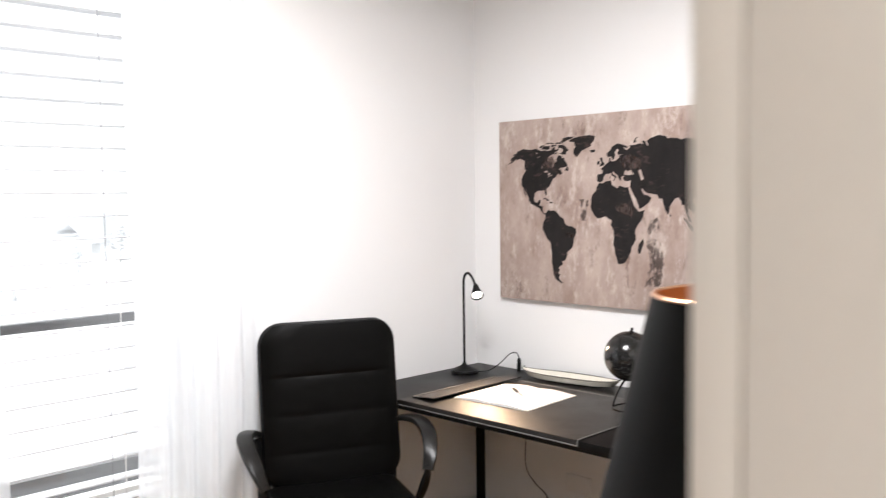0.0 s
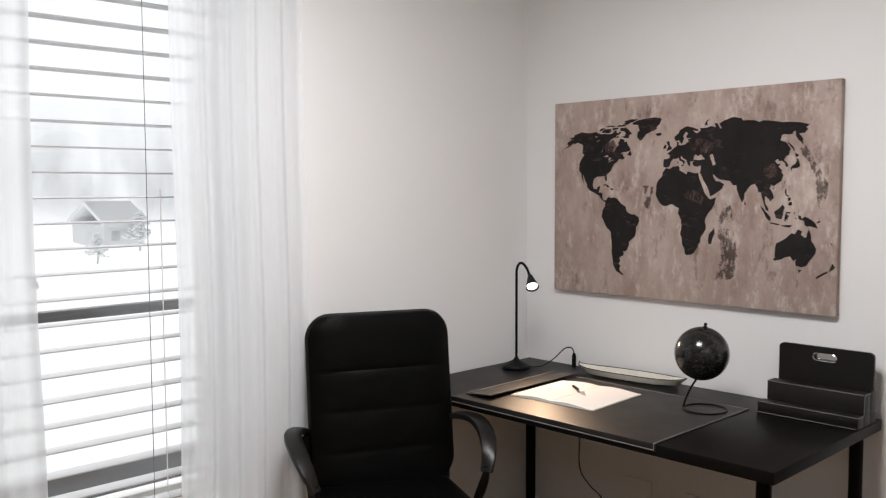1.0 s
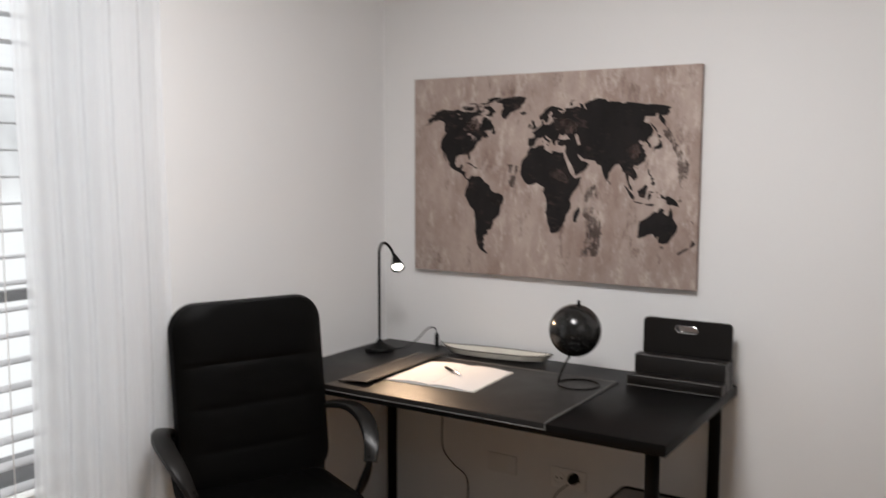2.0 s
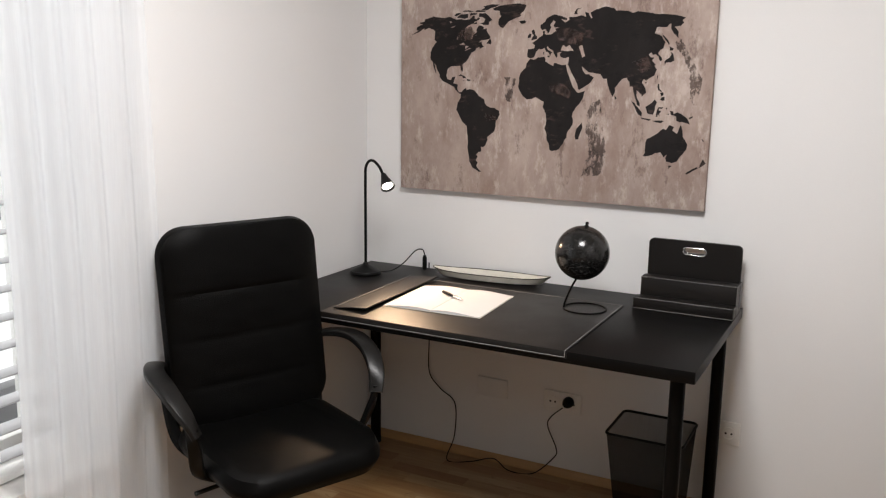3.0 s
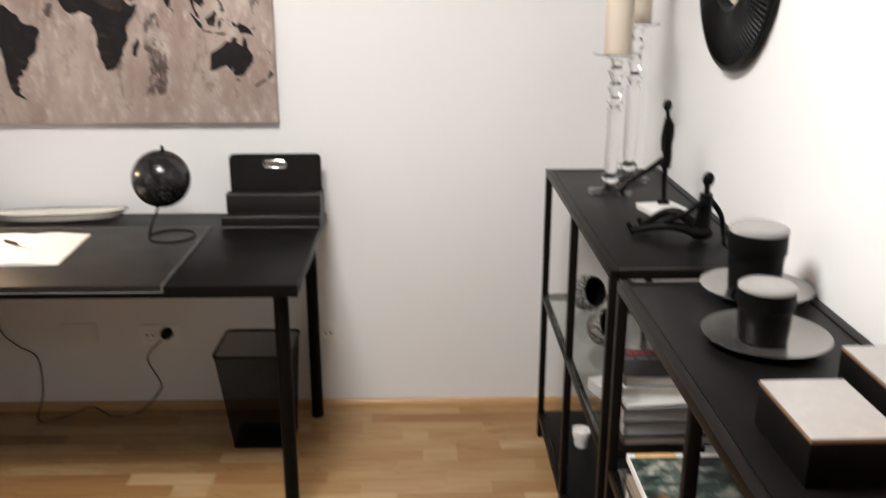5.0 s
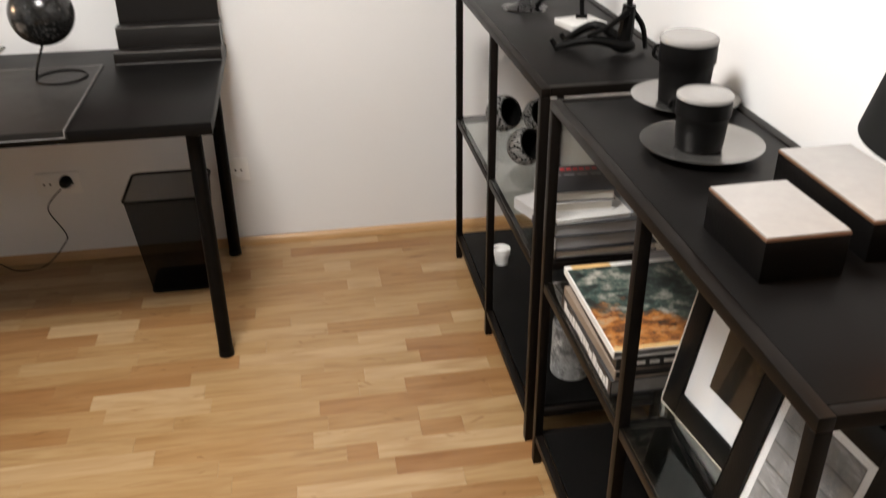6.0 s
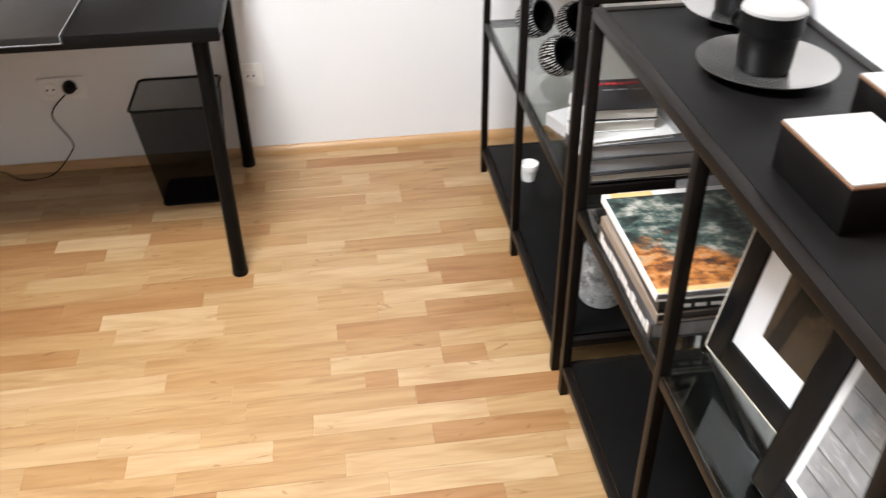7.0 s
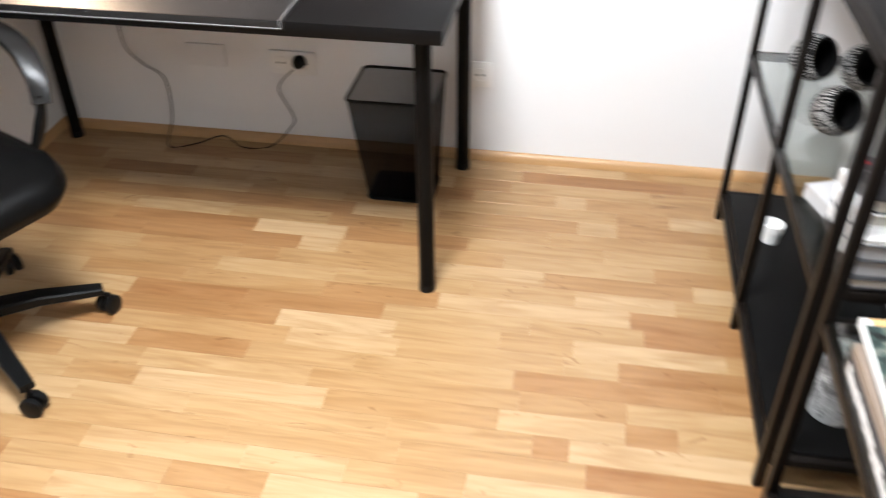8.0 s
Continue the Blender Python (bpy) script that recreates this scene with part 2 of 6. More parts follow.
def worn_print(name, low, high, stain, scrape, stain_from, scrape_from, stretch=(1, 1, 0.4), see=False):
    """Printed plaster look: broad mottling, dark stains and pale scraped streaks."""
    m = bpy.data.materials.new(name)
    m.use_nodes = True
    n, l = m.node_tree.nodes, m.node_tree.links
    p = n["Principled BSDF"]
    tc = n.new("ShaderNodeTexCoord")
    def cloud(scale, detail, st, distort=0.0, rough=0.6):
        mp_, t = n.new("ShaderNodeMapping"), n.new("ShaderNodeTexNoise")
        mp_.inputs["Scale"].default_value = st
        t.inputs["Scale"].default_value, t.inputs["Detail"].default_value, t.inputs["Distortion"].default_value, t.inputs["Roughness"].default_value = scale, detail, distort, rough
        l.new(tc.outputs["Object"], mp_.inputs["Vector"])
        l.new(mp_.outputs["Vector"], t.inputs["Vector"])
        return t.outputs["Fac"]
    def step(value, a, b, top=1.0):
        r = n.new("ShaderNodeMapRange")
        r.inputs["From Min"].default_value, r.inputs["From Max"].default_value, r.inputs["To Max"].default_value = a, b, top
        l.new(value, r.inputs["Value"])
        return r.outputs[0]
    def blend(fac, a, b):
        x = n.new("ShaderNodeMix")
        x.data_type = "RGBA"
        l.new(fac, x.inputs["Factor"])
        for v, q in ((a, "A"), (b, "B")):
            if isinstance(v, tuple):
                x.inputs[q].default_value = (*v, 1)
            else:
                l.new(v, x.inputs[q])
        return x.outputs["Result"]
    c = blend(step(cloud(6.5, 10, (1, 1, 0.5), 0.0, 0.7), 0.38, 0.62), low, high)
    c = blend(step(cloud(21, 12, stretch, 0.0, 0.78), scrape_from, scrape_from + 0.10, 0.7), c, scrape)
    c = blend(step(cloud(13, 12, stretch, 0.0, 0.8), stain_from, stain_from + 0.09, 0.75), c, stain)
    l.new(c, p.inputs["Base Color"])
    p.inputs["Roughness"].default_value = 0.8
    p.inputs["Specular IOR Level"].default_value = 0.2
    bp = n.new("ShaderNodeBump")
    bp.inputs["Strength"].default_value, bp.inputs["Distance"].default_value = 0.15, 0.002
    l.new(cloud(240, 2, (1, 1, 1)), bp.inputs["Height"])
    l.new(bp.outputs["Normal"], p.inputs["Normal"])
    if see:
        t, x = n.new("ShaderNodeBsdfTransparent"), n.new("ShaderNodeMixShader")
        l.new(step(cloud(34, 10, (1, 1, 0.55), 0.0, 0.8), 0.45, 0.52, 0.8), x.inputs[0])
        l.new(t.outputs[0], x.inputs[1])
        l.new(p.outputs[0], x.inputs[2])
        l.new(x.outputs[0], n["Material Output"].inputs["Surface"])
    return m


CANVAS = worn_print("beige_plaster_print", (0.30, 0.22, 0.19), (0.44, 0.355, 0.315), (0.15, 0.10, 0.085), (0.56, 0.48, 0.435), 0.555, 0.515)
CANVAS_WORN = worn_print("worn_grey_print", (0.085, 0.062, 0.055), (0.17, 0.13, 0.112), (0.05, 0.036, 0.032), (0.34, 0.28, 0.25), 0.53, 0.55, see=True)
SCUFFED = worn_print("scuffed_brown_print", (0.05, 0.034, 0.03), (0.10, 0.066, 0.058), (0.02, 0.016, 0.015), (0.16, 0.115, 0.10), 0.56, 0.56, see=True)
LAND = worn_print("charcoal_print", (0.011, 0.0095, 0.0095), (0.018, 0.015, 0.015), (0.006, 0.006, 0.006), (0.085, 0.055, 0.048), 0.55, 0.56, stretch=(0.6, 1, 1.4))
def painted_cover(name):
    """A landscape in broad strokes: grey-green above, rust below, dark smears between."""
    m = bpy.data.materials.new(name)
    m.use_nodes = True
    n, l = m.node_tree.nodes, m.node_tree.links
    p, tc, sp = n["Principled BSDF"], n.new("ShaderNodeTexCoord"), n.new("ShaderNodeSeparateXYZ")
    l.new(tc.outputs["Object"], sp.inputs[0])
    def cloud(scale, shift, st, distort):
        mp_, t = n.new("ShaderNodeMapping"), n.new("ShaderNodeTexNoise")
        mp_.inputs["Scale"].default_value, mp_.inputs["Location"].default_value = st, (shift, shift, 0)
        t.inputs["Scale"].default_value, t.inputs["Detail"].default_value, t.inputs["Distortion"].default_value = scale, 10, distort
        t.inputs["Roughness"].default_value = 0.68
        l.new(tc.outputs["Object"], mp_.inputs["Vector"])
        l.new(mp_.outputs["Vector"], t.inputs["Vector"])
        return t.outputs["Fac"]
    def ramp(value, stops):
        r = n.new("ShaderNodeValToRGB")
        r.color_ramp.elements[0].position, r.color_ramp.elements[0].color = stops[0][0], (*stops[0][1], 1)
        r.color_ramp.elements[1].position, r.color_ramp.elements[1].color = stops[-1][0], (*stops[-1][1], 1)
        for at, c in stops[1:-1]:
            r.color_ramp.elements.new(at).color = (*c, 1)
        l.new(value, r.inputs[0])
        return r.outputs["Color"]
    def mixed(fac, a, b):
        x = n.new("ShaderNodeMix")
        x.data_type = "RGBA"
        l.new(fac, x.inputs["Factor"])
        l.new(a, x.inputs["A"])
        l.new(b, x.inputs["B"])
        return x.outputs["Result"]
    green = ramp(cloud(24, 3.1, (1, 1.3, 1), 0.15), ((0.38, (0.006, 0.007, 0.007)), (0.46, (0.022, 0.028, 0.026)), (0.5, (0.03, 0.062, 0.052)), (0.54, (0.09, 0.1, 0.085)), (0.64, (0.32, 0.31, 0.27))))
    rust = ramp(cloud(26, 8.7, (1, 1.5, 1), 0.2), ((0.37, (0.018, 0.014, 0.011)), (0.45, (0.13, 0.045, 0.014)), (0.53, (0.36, 0.135, 0.028)), (0.6, (0.34, 0.22, 0.12)), (0.66, (0.08, 0.085, 0.06))))
    a = n.new("ShaderNodeMath")
    a.operation = "MULTIPLY_ADD"
    a.inputs[1].default_value = 0.30
    l.new(cloud(9, 1.3, (1, 1, 1), 0.2), a.inputs[0])
    b = n.new("ShaderNodeMath")
    b.operation = "MULTIPLY_ADD"
    b.inputs[1].default_value, b.inputs[2].default_value = 0.55, 0.0
    l.new(sp.outputs["X"], b.inputs[0])
    c = n.new("ShaderNodeMath")
    l.new(b.outputs[0], c.inputs[0])
    l.new(sp.outputs["Y"], c.inputs[1])
    l.new(c.outputs[0], a.inputs[2])
    edge = n.new("ShaderNodeMapRange")
    edge.inputs["From Min"].default_value, edge.inputs["From Max"].default_value = 0.085, 0.115
    l.new(a.outputs[0], edge.inputs["Value"])
    l.new(mixed(edge.outputs[0], rust, green), p.inputs["Base Color"])
    p.inputs["Roughness"].default_value = 0.42
    return m


PAINTED = painted_cover("painted_cover_print")
PHOTO_TAN = worn_print("dark_photo", (0.007, 0.0065, 0.006), (0.045, 0.03, 0.018), (0.004, 0.004, 0.004), (0.2, 0.135, 0.075), 0.53, 0.55, stretch=(1, 0.6, 0.6))
PHOTO_GREY = worn_print("grey_photo", (0.16, 0.16, 0.165), (0.31, 0.31, 0.32), (0.05, 0.05, 0.052), (0.46, 0.46, 0.47), 0.56, 0.54, stretch=(1, 0.5, 3))
MARBLE = worn_print("grey_marble", (0.16, 0.16, 0.16), (0.36, 0.36, 0.355), (0.06, 0.06, 0.06), (0.66, 0.65, 0.64), 0.49, 0.52, stretch=(1.6, 1.6, 1.6))
GLOBE = worn_print("globe_print", (0.004, 0.004, 0.004), (0.011, 0.0105, 0.010), (0.003, 0.003, 0.003), (0.15, 0.145, 0.14), 0.6, 0.545, stretch=(5, 5, 15))
GLOBE.node_tree.nodes["Principled BSDF"].inputs["Roughness"].default_value = 0.17
GLOBE.node_tree.nodes["Principled BSDF"].inputs["Specular IOR Level"].default_value = 0.45
SNOW = material("snow", (0.95, 0.955, 0.96), 0.9, vary=0.04, scale=1, fine=8, bump=0.1)
HOUSE_WALL = material("pale_render", (0.8, 0.8, 0.81), 0.8, vary=0.06, scale=1.5, fine=20)
# bark colour raised to stand in for the bright outdoor light
BARK = material("lightened_bark", (0.62, 0.62, 0.62), 0.9, vary=0.25, scale=8, fine=60)
RAIL_GREY = material("grey_rail_paint", (0.1, 0.1, 0.103), 0.5, vary=0.15, scale=6, fine=60)
GLASS = glass_material("clear_crystal")
PANE = thin_glass("window_pane", (0.97, 0.98, 0.98))
SHELF_GLASS = thin_glass("shelf_glass", (0.9, 0.93, 0.915), 0.2)
SHEER = veil("sheer_white_cloth", (0.9, 0.925, 0.95), 0.27)
WIRE = veil("fine_black_wire_mesh", (0.005, 0.005, 0.005), 0.38)
BULB = glow("lit_lamp_glass", (1.0, 0.93, 0.82), 6.0)
WARM_BULB = glow("warm_bulb_glass", (1.0, 0.72, 0.42), 2.5)
MIRROR = material("mirror_silver", (0.9, 0.9, 0.9), 0.08, metal=1.0, vary=0.0, bump=0.0)


# ---- shapes ----
def box(bm, x0, x1, y0, y1, z0, z1, bevel=0.0, seg=2):
    v = [bm.verts.new((x, y, z)) for x in (x0, x1) for y in (y0, y1) for z in (z0, z1)]
    f = [bm.faces.new([v[i] for i in q]) for q in ((0, 1, 3, 2), (4, 6, 7, 5), (0, 4, 5, 1), (2, 3, 7, 6), (0, 2, 6, 4), (1, 5, 7, 3))]
    if bevel:
        edges = {e for q in f for e in q.edges}
        bmesh.ops.bevel(bm, geom=list(edges), offset=bevel, segments=seg, affect="EDGES", profile=0.5)
    return bm


def cube(x0, x1, y0, y1, z0, z1, bevel=0.0, seg=2):
    return box(bmesh.new(), x0, x1, y0, y1, z0, z1, bevel, seg)


def lathe(profile, seg=40, bm=None, at=(0, 0, 0)):
    """Turn a list of (radius, height) about z."""
    bm = bm or bmesh.new()
    rings = []
    for r, z in profile:
        if r < 1e-5:
            rings.append([bm.verts.new((at[0], at[1], at[2] + z))])
        else:
            rings.append([bm.verts.new((at[0] + r * math.cos(2 * math.pi * i / seg), at[1] + r * math.sin(2 * math.pi * i / seg), at[2] + z)) for i in range(seg)])
    for a, b in zip(rings, rings[1:]):
        for i in range(seg):
            j = (i + 1) % seg
            if len(a) == 1 and len(b) > 1:
                bm.faces.new((a[0], b[j], b[i]))
            elif len(b) == 1 and len(a) > 1:
                bm.faces.new((a[i], a[j], b[0]))
            elif len(a) > 1:
                bm.faces.new((a[i], a[j], b[j], b[i]))
    return bm


def smooth_path(points, per=8):
    pts = [Vector(p) for p in points]
    out = []
    for i in range(len(pts) - 1):
        p0, p1, p2, p3 = pts[max(i - 1, 0)], pts[i], pts[i + 1], pts[min(i + 2, len(pts) - 1)]
        for k in range(per):
            t = k / per
            out.append(0.5 * ((2 * p1) + (p2 - p0) * t + (2 * p0 - 5 * p1 + 4 * p2 - p3) * t * t + (3 * p1 - p0 - 3 * p2 + p3) * t ** 3))
    return out + [pts[-1]]


def sweep(points, radius, seg=10, bm=None, closed=False, flat=None, up=(0, 0, 1)):
    """A tube along points; radius a number or a function of the share of the way. flat=(width, height): a rounded bar."""
    bm = bm or bmesh.new()
    pts = [Vector(p) for p in points]
    n = len(pts)
    rings = []
    normal = None
    for i, p in enumerate(pts):
        if closed:
            t = (pts[(i + 1) % n] - pts[i - 1]).normalized()
        else:
            t = (pts[min(i + 1, n - 1)] - pts[max(i - 1, 0)]).normalized()
        if flat:
            side = t.cross(Vector(up)).normalized()
            top = side.cross(t)
        else:
            if normal is None:
                normal = t.orthogonal().normalized()
            normal = (normal - t * normal.dot(t)).normalized()
            side, top = normal, t.cross(normal)
        r = radius(i / (n - 1)) if callable(radius) else radius
        ring = []
        for k in range(seg):
            a = 2 * math.pi * (k + 0.5) / seg
            if flat:
                c, s = math.cos(a), math.sin(a)
                q = 0.45
                cx, sy = math.copysign(abs(c) ** q, c), math.copysign(abs(s) ** q, s)
                ring.append(bm.verts.new(p + side * cx * flat[0] / 2 * r + top * sy * flat[1] / 2 * r))
            else:
                ring.append(bm.verts.new(p + (side * math.cos(a) + top * math.sin(a)) * r))
        rings.append(ring)
    for i in range(n if closed else n - 1):
        a, b = rings[i], rings[(i + 1) % n]
        for k in range(seg):
            j = (k + 1) % seg
            bm.faces.new((a[k], a[j], b[j], b[k]))
    if not closed:
        bm.faces.new(rings[0][::-1])
        bm.faces.new(rings[-1])
    return bm


def ball(bm, at, r, seg=18, squash=(1, 1, 1)):
    m = Matrix.Translation(at) @ Matrix.Diagonal((*squash, 1))
    bmesh.ops.create_uvsphere(bm, u_segments=seg, v_segments=seg // 2 + 2, radius=r, matrix=m)
    return bm


def rounded_slab(w, h, t, r, seg=8, bulge=0.0):
    """An upright cushion in the x-z plane, centred, thickness along y, with round corners and a soft rim."""
    bm = bmesh.new()
    outline = []
    for cx, cz, a0 in ((w / 2 - r, h / 2 - r, 0), (-w / 2 + r, h / 2 - r, 90), (-w / 2 + r, -h / 2 + r, 180), (w / 2 - r, -h / 2 + r, 270)):
        for k in range(seg + 1):
            a = radians(a0 + 90 * k / seg)
            outline.append((cx + r * math.cos(a), cz + r * math.sin(a)))
    layers = []
    soft = min(t * 0.45, r * 0.6)
    for y, ins in ((-t / 2, soft), (-t / 2 + soft * 0.3, soft * 0.3), (-t / 2 + soft, 0), (t / 2 - soft, 0), (t / 2 - soft * 0.3, soft * 0.3), (t / 2, soft)):
        ring = []
        for x, z in outline:
            kx, kz = 1 - ins / (w / 2), 1 - ins / (h / 2)
            ring.append(bm.verts.new((x * kx, y, z * kz)))
        layers.append(ring)
    n = len(outline)
    for a, b in zip(layers, layers[1:]):
        for i in range(n):
            j = (i + 1) % n
            bm.faces.new((a[i], a[j], b[j], b[i]))
    bm.faces.new(layers[0][::-1])
    bm.faces.new(layers[-1])
    bmesh.ops.recalc_face_normals(bm, faces=bm.faces[:])
    return bm


def mesh_of(name, bm, mat, sharp=35):
    bmesh.ops.recalc_face_normals(bm, faces=bm.faces[:])
    for f in bm.faces:
        f.smooth = True
    for e in bm.edges:
        e.smooth = len(e.link_faces) == 2 and e.calc_face_angle(4) < radians(sharp)
    me = bpy.data.meshes.new(name)
    bm.to_mesh(me)
    bm.free()
    me.materials.append(mat)
    return me


def part(name, bm, mat, parent, label="", m=None):
    ob = new(name, mesh_of(name, bm, mat))
    ob.parent = parent
    if m is not None:
        ob.matrix_local = m
    return tagged(ob, label)


def thing(name, label, category, at=(0, 0, 0), turn=0.0, group=""):
    ob = new(name)
    ob.matrix_world = pose(*at, 0, 0, turn)
    ob.empty_display_size = 0.05
    return tagged(ob, label, category, group)


def whole(name, bm, mat, label, category, m=None, group=""):
    ob = new(name, mesh_of(name, bm, mat))
    if m is not None:
        ob.matrix_world = m
    return tagged(ob, label, category, group)


def setting(name, bm, mat, label=""):
    return tagged(new(name, mesh_of(name, bm, mat)), label, kind="structure")


# ---- the room ----
XW, XE, YS, H = 0.16, 2.69, -5.60, 2.55      # window wall, shelf wall, back wall, height
WY0, WY1, WZ0, WZ1 = -2.95, -1.36, 0.42, 2.36  # window opening
DY0, DY1 = -3.5, -2.606                     # doorway in the shelf wall
HALL = 4.1

b = cube(XW - 0.3, XW, WY1, 0.15, 0, H)
box(b, XW - 0.3, XW, YS, WY0, 0, H)
box(b, XW - 0.3, XW, WY0, WY1, 0, WZ0)
box(b, XW - 0.3, XW, WY0, WY1, WZ1, H)
setting("wall_west", b, WALL, "white painted wall with a window opening")
setting("wall_north", cube(XW, HALL, 0, 0.15, 0, H), WALL, "plain warm white painted wall")
b = cube(XE, XE + 0.12, DY1, 0, 0, H)
box(b, XE, XE + 0.12, DY0, DY1, 2.08, H)
box(b, XE, XE + 0.12, YS, DY0, 0, H)
setting("wall_east", b, WALL, "white painted wall with a doorway")
setting("wall_south", cube(XW - 0.3, HALL, YS - 0.15, YS, 0, H), WALL, "white painted wall")
setting("wall_hall", cube(HALL, HALL + 0.15, YS - 0.15, 0.15, 0, H), WALL, "white painted hall wall")
setting("ceiling", cube(XW - 0.3, HALL + 0.15, YS - 0.15, 0.15, H, H + 0.12), CEIL, "plain white ceiling")
b = cube(XE + 0.018, XE + 0.122, DY1 - 0.026, DY1 - 0.001, 0, 2.08, 0.004)
box(b, XE - 0.002, XE + 0.0175, DY1 - 0.0225, DY1 - 0.001, 0, 2.08, 0.003)
setting("trim", b, JAMB, "beige white painted door lining")

# oak skirting
def skirting(points):
    bm = bmesh.new()
    (xa, ya), (xb, yb) = points
    t = Vector((xb - xa, yb - ya, 0)).normalized()
    s = Vector((t.y, -t.x, 0))
    prof = ((0, 0), (0.016, 0), (0.0155, 0.012), (0.011, 0.023), (0.004, 0.03), (0, 0.031))
    ra = [bm.verts.new(Vector((xa, ya, 0)) + s * d + Vector((0, 0, z))) for d, z in prof]
    rb = [bm.verts.new(Vector((xb, yb, 0)) + s * d + Vector((0, 0, z))) for d, z in prof]
    for i in range(len(prof)):
        j = (i + 1) % len(prof)
        bm.faces.new((ra[i], ra[j], rb[j], rb[i]))
    bm.faces.new(ra[::-1])
    bm.faces.new(rb)
    return bm


setting("baseboard_1", skirting(((XW, -0.001), (XE, -0.001))), SKIRT, "slim oak skirting strip")
setting("baseboard_2", skirting(((XW + 0.001, YS), (XW + 0.001, -0.017))), SKIRT, "slim oak skirting strip")
setting("baseboard_3", skirting(((XE - 0.001, -0.017), (XE - 0.001, DY1))), SKIRT, "slim oak skirting strip")

# window: frame, pane, sill
win = tagged(new("window_1"), "white framed window behind blinds, snow outside", kind="structure")
win.location = (XW - 0.3, 0, 0)
FX0, FX1 = 0.05, 0.11
for y0, y1, z0, z1, nm in ((WY0, WY0 + 0.07, WZ0, WZ1, "frame_post"), (WY1 - 0.07, WY1, WZ0, WZ1, "frame_post"), (WY0 + 0.07, WY1 - 0.07, WZ0, WZ0 + 0.08, "frame_rail"), (WY0 + 0.07, WY1 - 0.07, WZ1 - 0.08, WZ1, "frame_rail")):
    part(nm, cube(FX0, FX1, y0, y1, z0, z1, 0.006), WHITE, win)
pane = part("pane", cube(0.076, 0.082, WY0 + 0.07, WY1 - 0.07, WZ0 + 0.08, WZ1 - 0.08), PANE, win)
pane.visible_shadow = False
part("window_sill", cube(0.112, 0.33, WY0 - 0.0, WY1 + 0.0, WZ0 + 0.001, WZ0 + 0.026, 0.004), WHITE, win)

# outside: snowy ground, rail, self-lit backdrop of far trees
g = bmesh.new()
box(g, -400, XW - 0.5, -300, 300, -3.4, -3.2)
setting("ground", g, SNOW, "snow covered ground")
rail = thing("balcony_railing", "grey metal railing outside the window", "railing", (-0.42, -2.15, 0.0))
part("top_rail", cube(-0.02, 0.02, -1.1, 1.1, 1.017, 1.053, 0.004), RAIL_GREY, rail)
part("lower_rail", cube(-0.03, 0.03, -1.1, 1.1, 0.36, 0.49, 0.004), RAIL_GREY, rail)
setting("terrace", cube(-0.5, XW - 0.302, -4, 0, 0.2, 0.36), SNOW, "snowy ledge outside the window")

# far trees and snow emit their daylight; pale haze is painted in with height
FAR = bpy.data.materials.new("self_lit_far_trees")
FAR.use_nodes = True
fn, fl = FAR.node_tree.nodes, FAR.node_tree.links
tc, mp, nz, cr = fn.new("ShaderNodeTexCoord"), fn.new("ShaderNodeMapping"), fn.new("ShaderNodeTexNoise"), fn.new("ShaderNodeValToRGB")
mp.inputs["Scale"].default_value = (1, 0.5, 0.22)
nz.inputs["Scale"].default_value, nz.inputs["Detail"].default_value = 1.1, 8
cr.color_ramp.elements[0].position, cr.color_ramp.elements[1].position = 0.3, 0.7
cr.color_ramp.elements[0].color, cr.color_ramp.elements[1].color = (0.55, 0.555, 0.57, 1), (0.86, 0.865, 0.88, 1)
fl.new(tc.outputs["Object"], mp.inputs["Vector"])
fl.new(mp.outputs["Vector"], nz.inputs["Vector"])
fl.new(nz.outputs["Fac"], cr.inputs[0])
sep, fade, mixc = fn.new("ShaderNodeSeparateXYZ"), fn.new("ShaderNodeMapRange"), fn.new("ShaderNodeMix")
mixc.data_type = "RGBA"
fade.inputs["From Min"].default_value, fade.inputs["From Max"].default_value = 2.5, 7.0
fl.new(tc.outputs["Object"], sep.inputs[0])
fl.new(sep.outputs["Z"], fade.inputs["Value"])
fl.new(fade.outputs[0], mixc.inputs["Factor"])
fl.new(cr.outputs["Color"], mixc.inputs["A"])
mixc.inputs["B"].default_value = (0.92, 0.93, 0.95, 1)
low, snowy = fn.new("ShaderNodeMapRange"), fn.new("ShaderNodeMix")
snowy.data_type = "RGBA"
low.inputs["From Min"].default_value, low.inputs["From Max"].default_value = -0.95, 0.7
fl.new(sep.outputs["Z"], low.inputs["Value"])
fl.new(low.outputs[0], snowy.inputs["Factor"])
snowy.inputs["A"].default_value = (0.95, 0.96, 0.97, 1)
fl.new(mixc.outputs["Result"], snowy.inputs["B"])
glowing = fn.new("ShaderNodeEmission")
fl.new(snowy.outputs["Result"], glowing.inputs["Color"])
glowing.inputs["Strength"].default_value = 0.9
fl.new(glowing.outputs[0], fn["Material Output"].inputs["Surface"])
g = bmesh.new()
rng = random.Random(5)
for layer in range(2):
    last = None
    for k in range(161):
        y = -80 + k
        z = 19 + layer * 3 + 2.5 * noise.noise((k * 0.21, layer * 9.1, 0)) + rng.uniform(-0.35, 0.35)
        pair = [g.verts.new((-46 - layer * 6, y, -0.9)), g.verts.new((-46 - layer * 6, y, z))]
        if layer == 0:
            pair.insert(0, g.verts.new((-9, y, -3.19)))
        if last:
            for i in range(len(pair) - 1):
                g.faces.new((last[i], pair[i], pair[i + 1], last[i + 1]))
        last = pair
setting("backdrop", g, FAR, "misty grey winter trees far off")

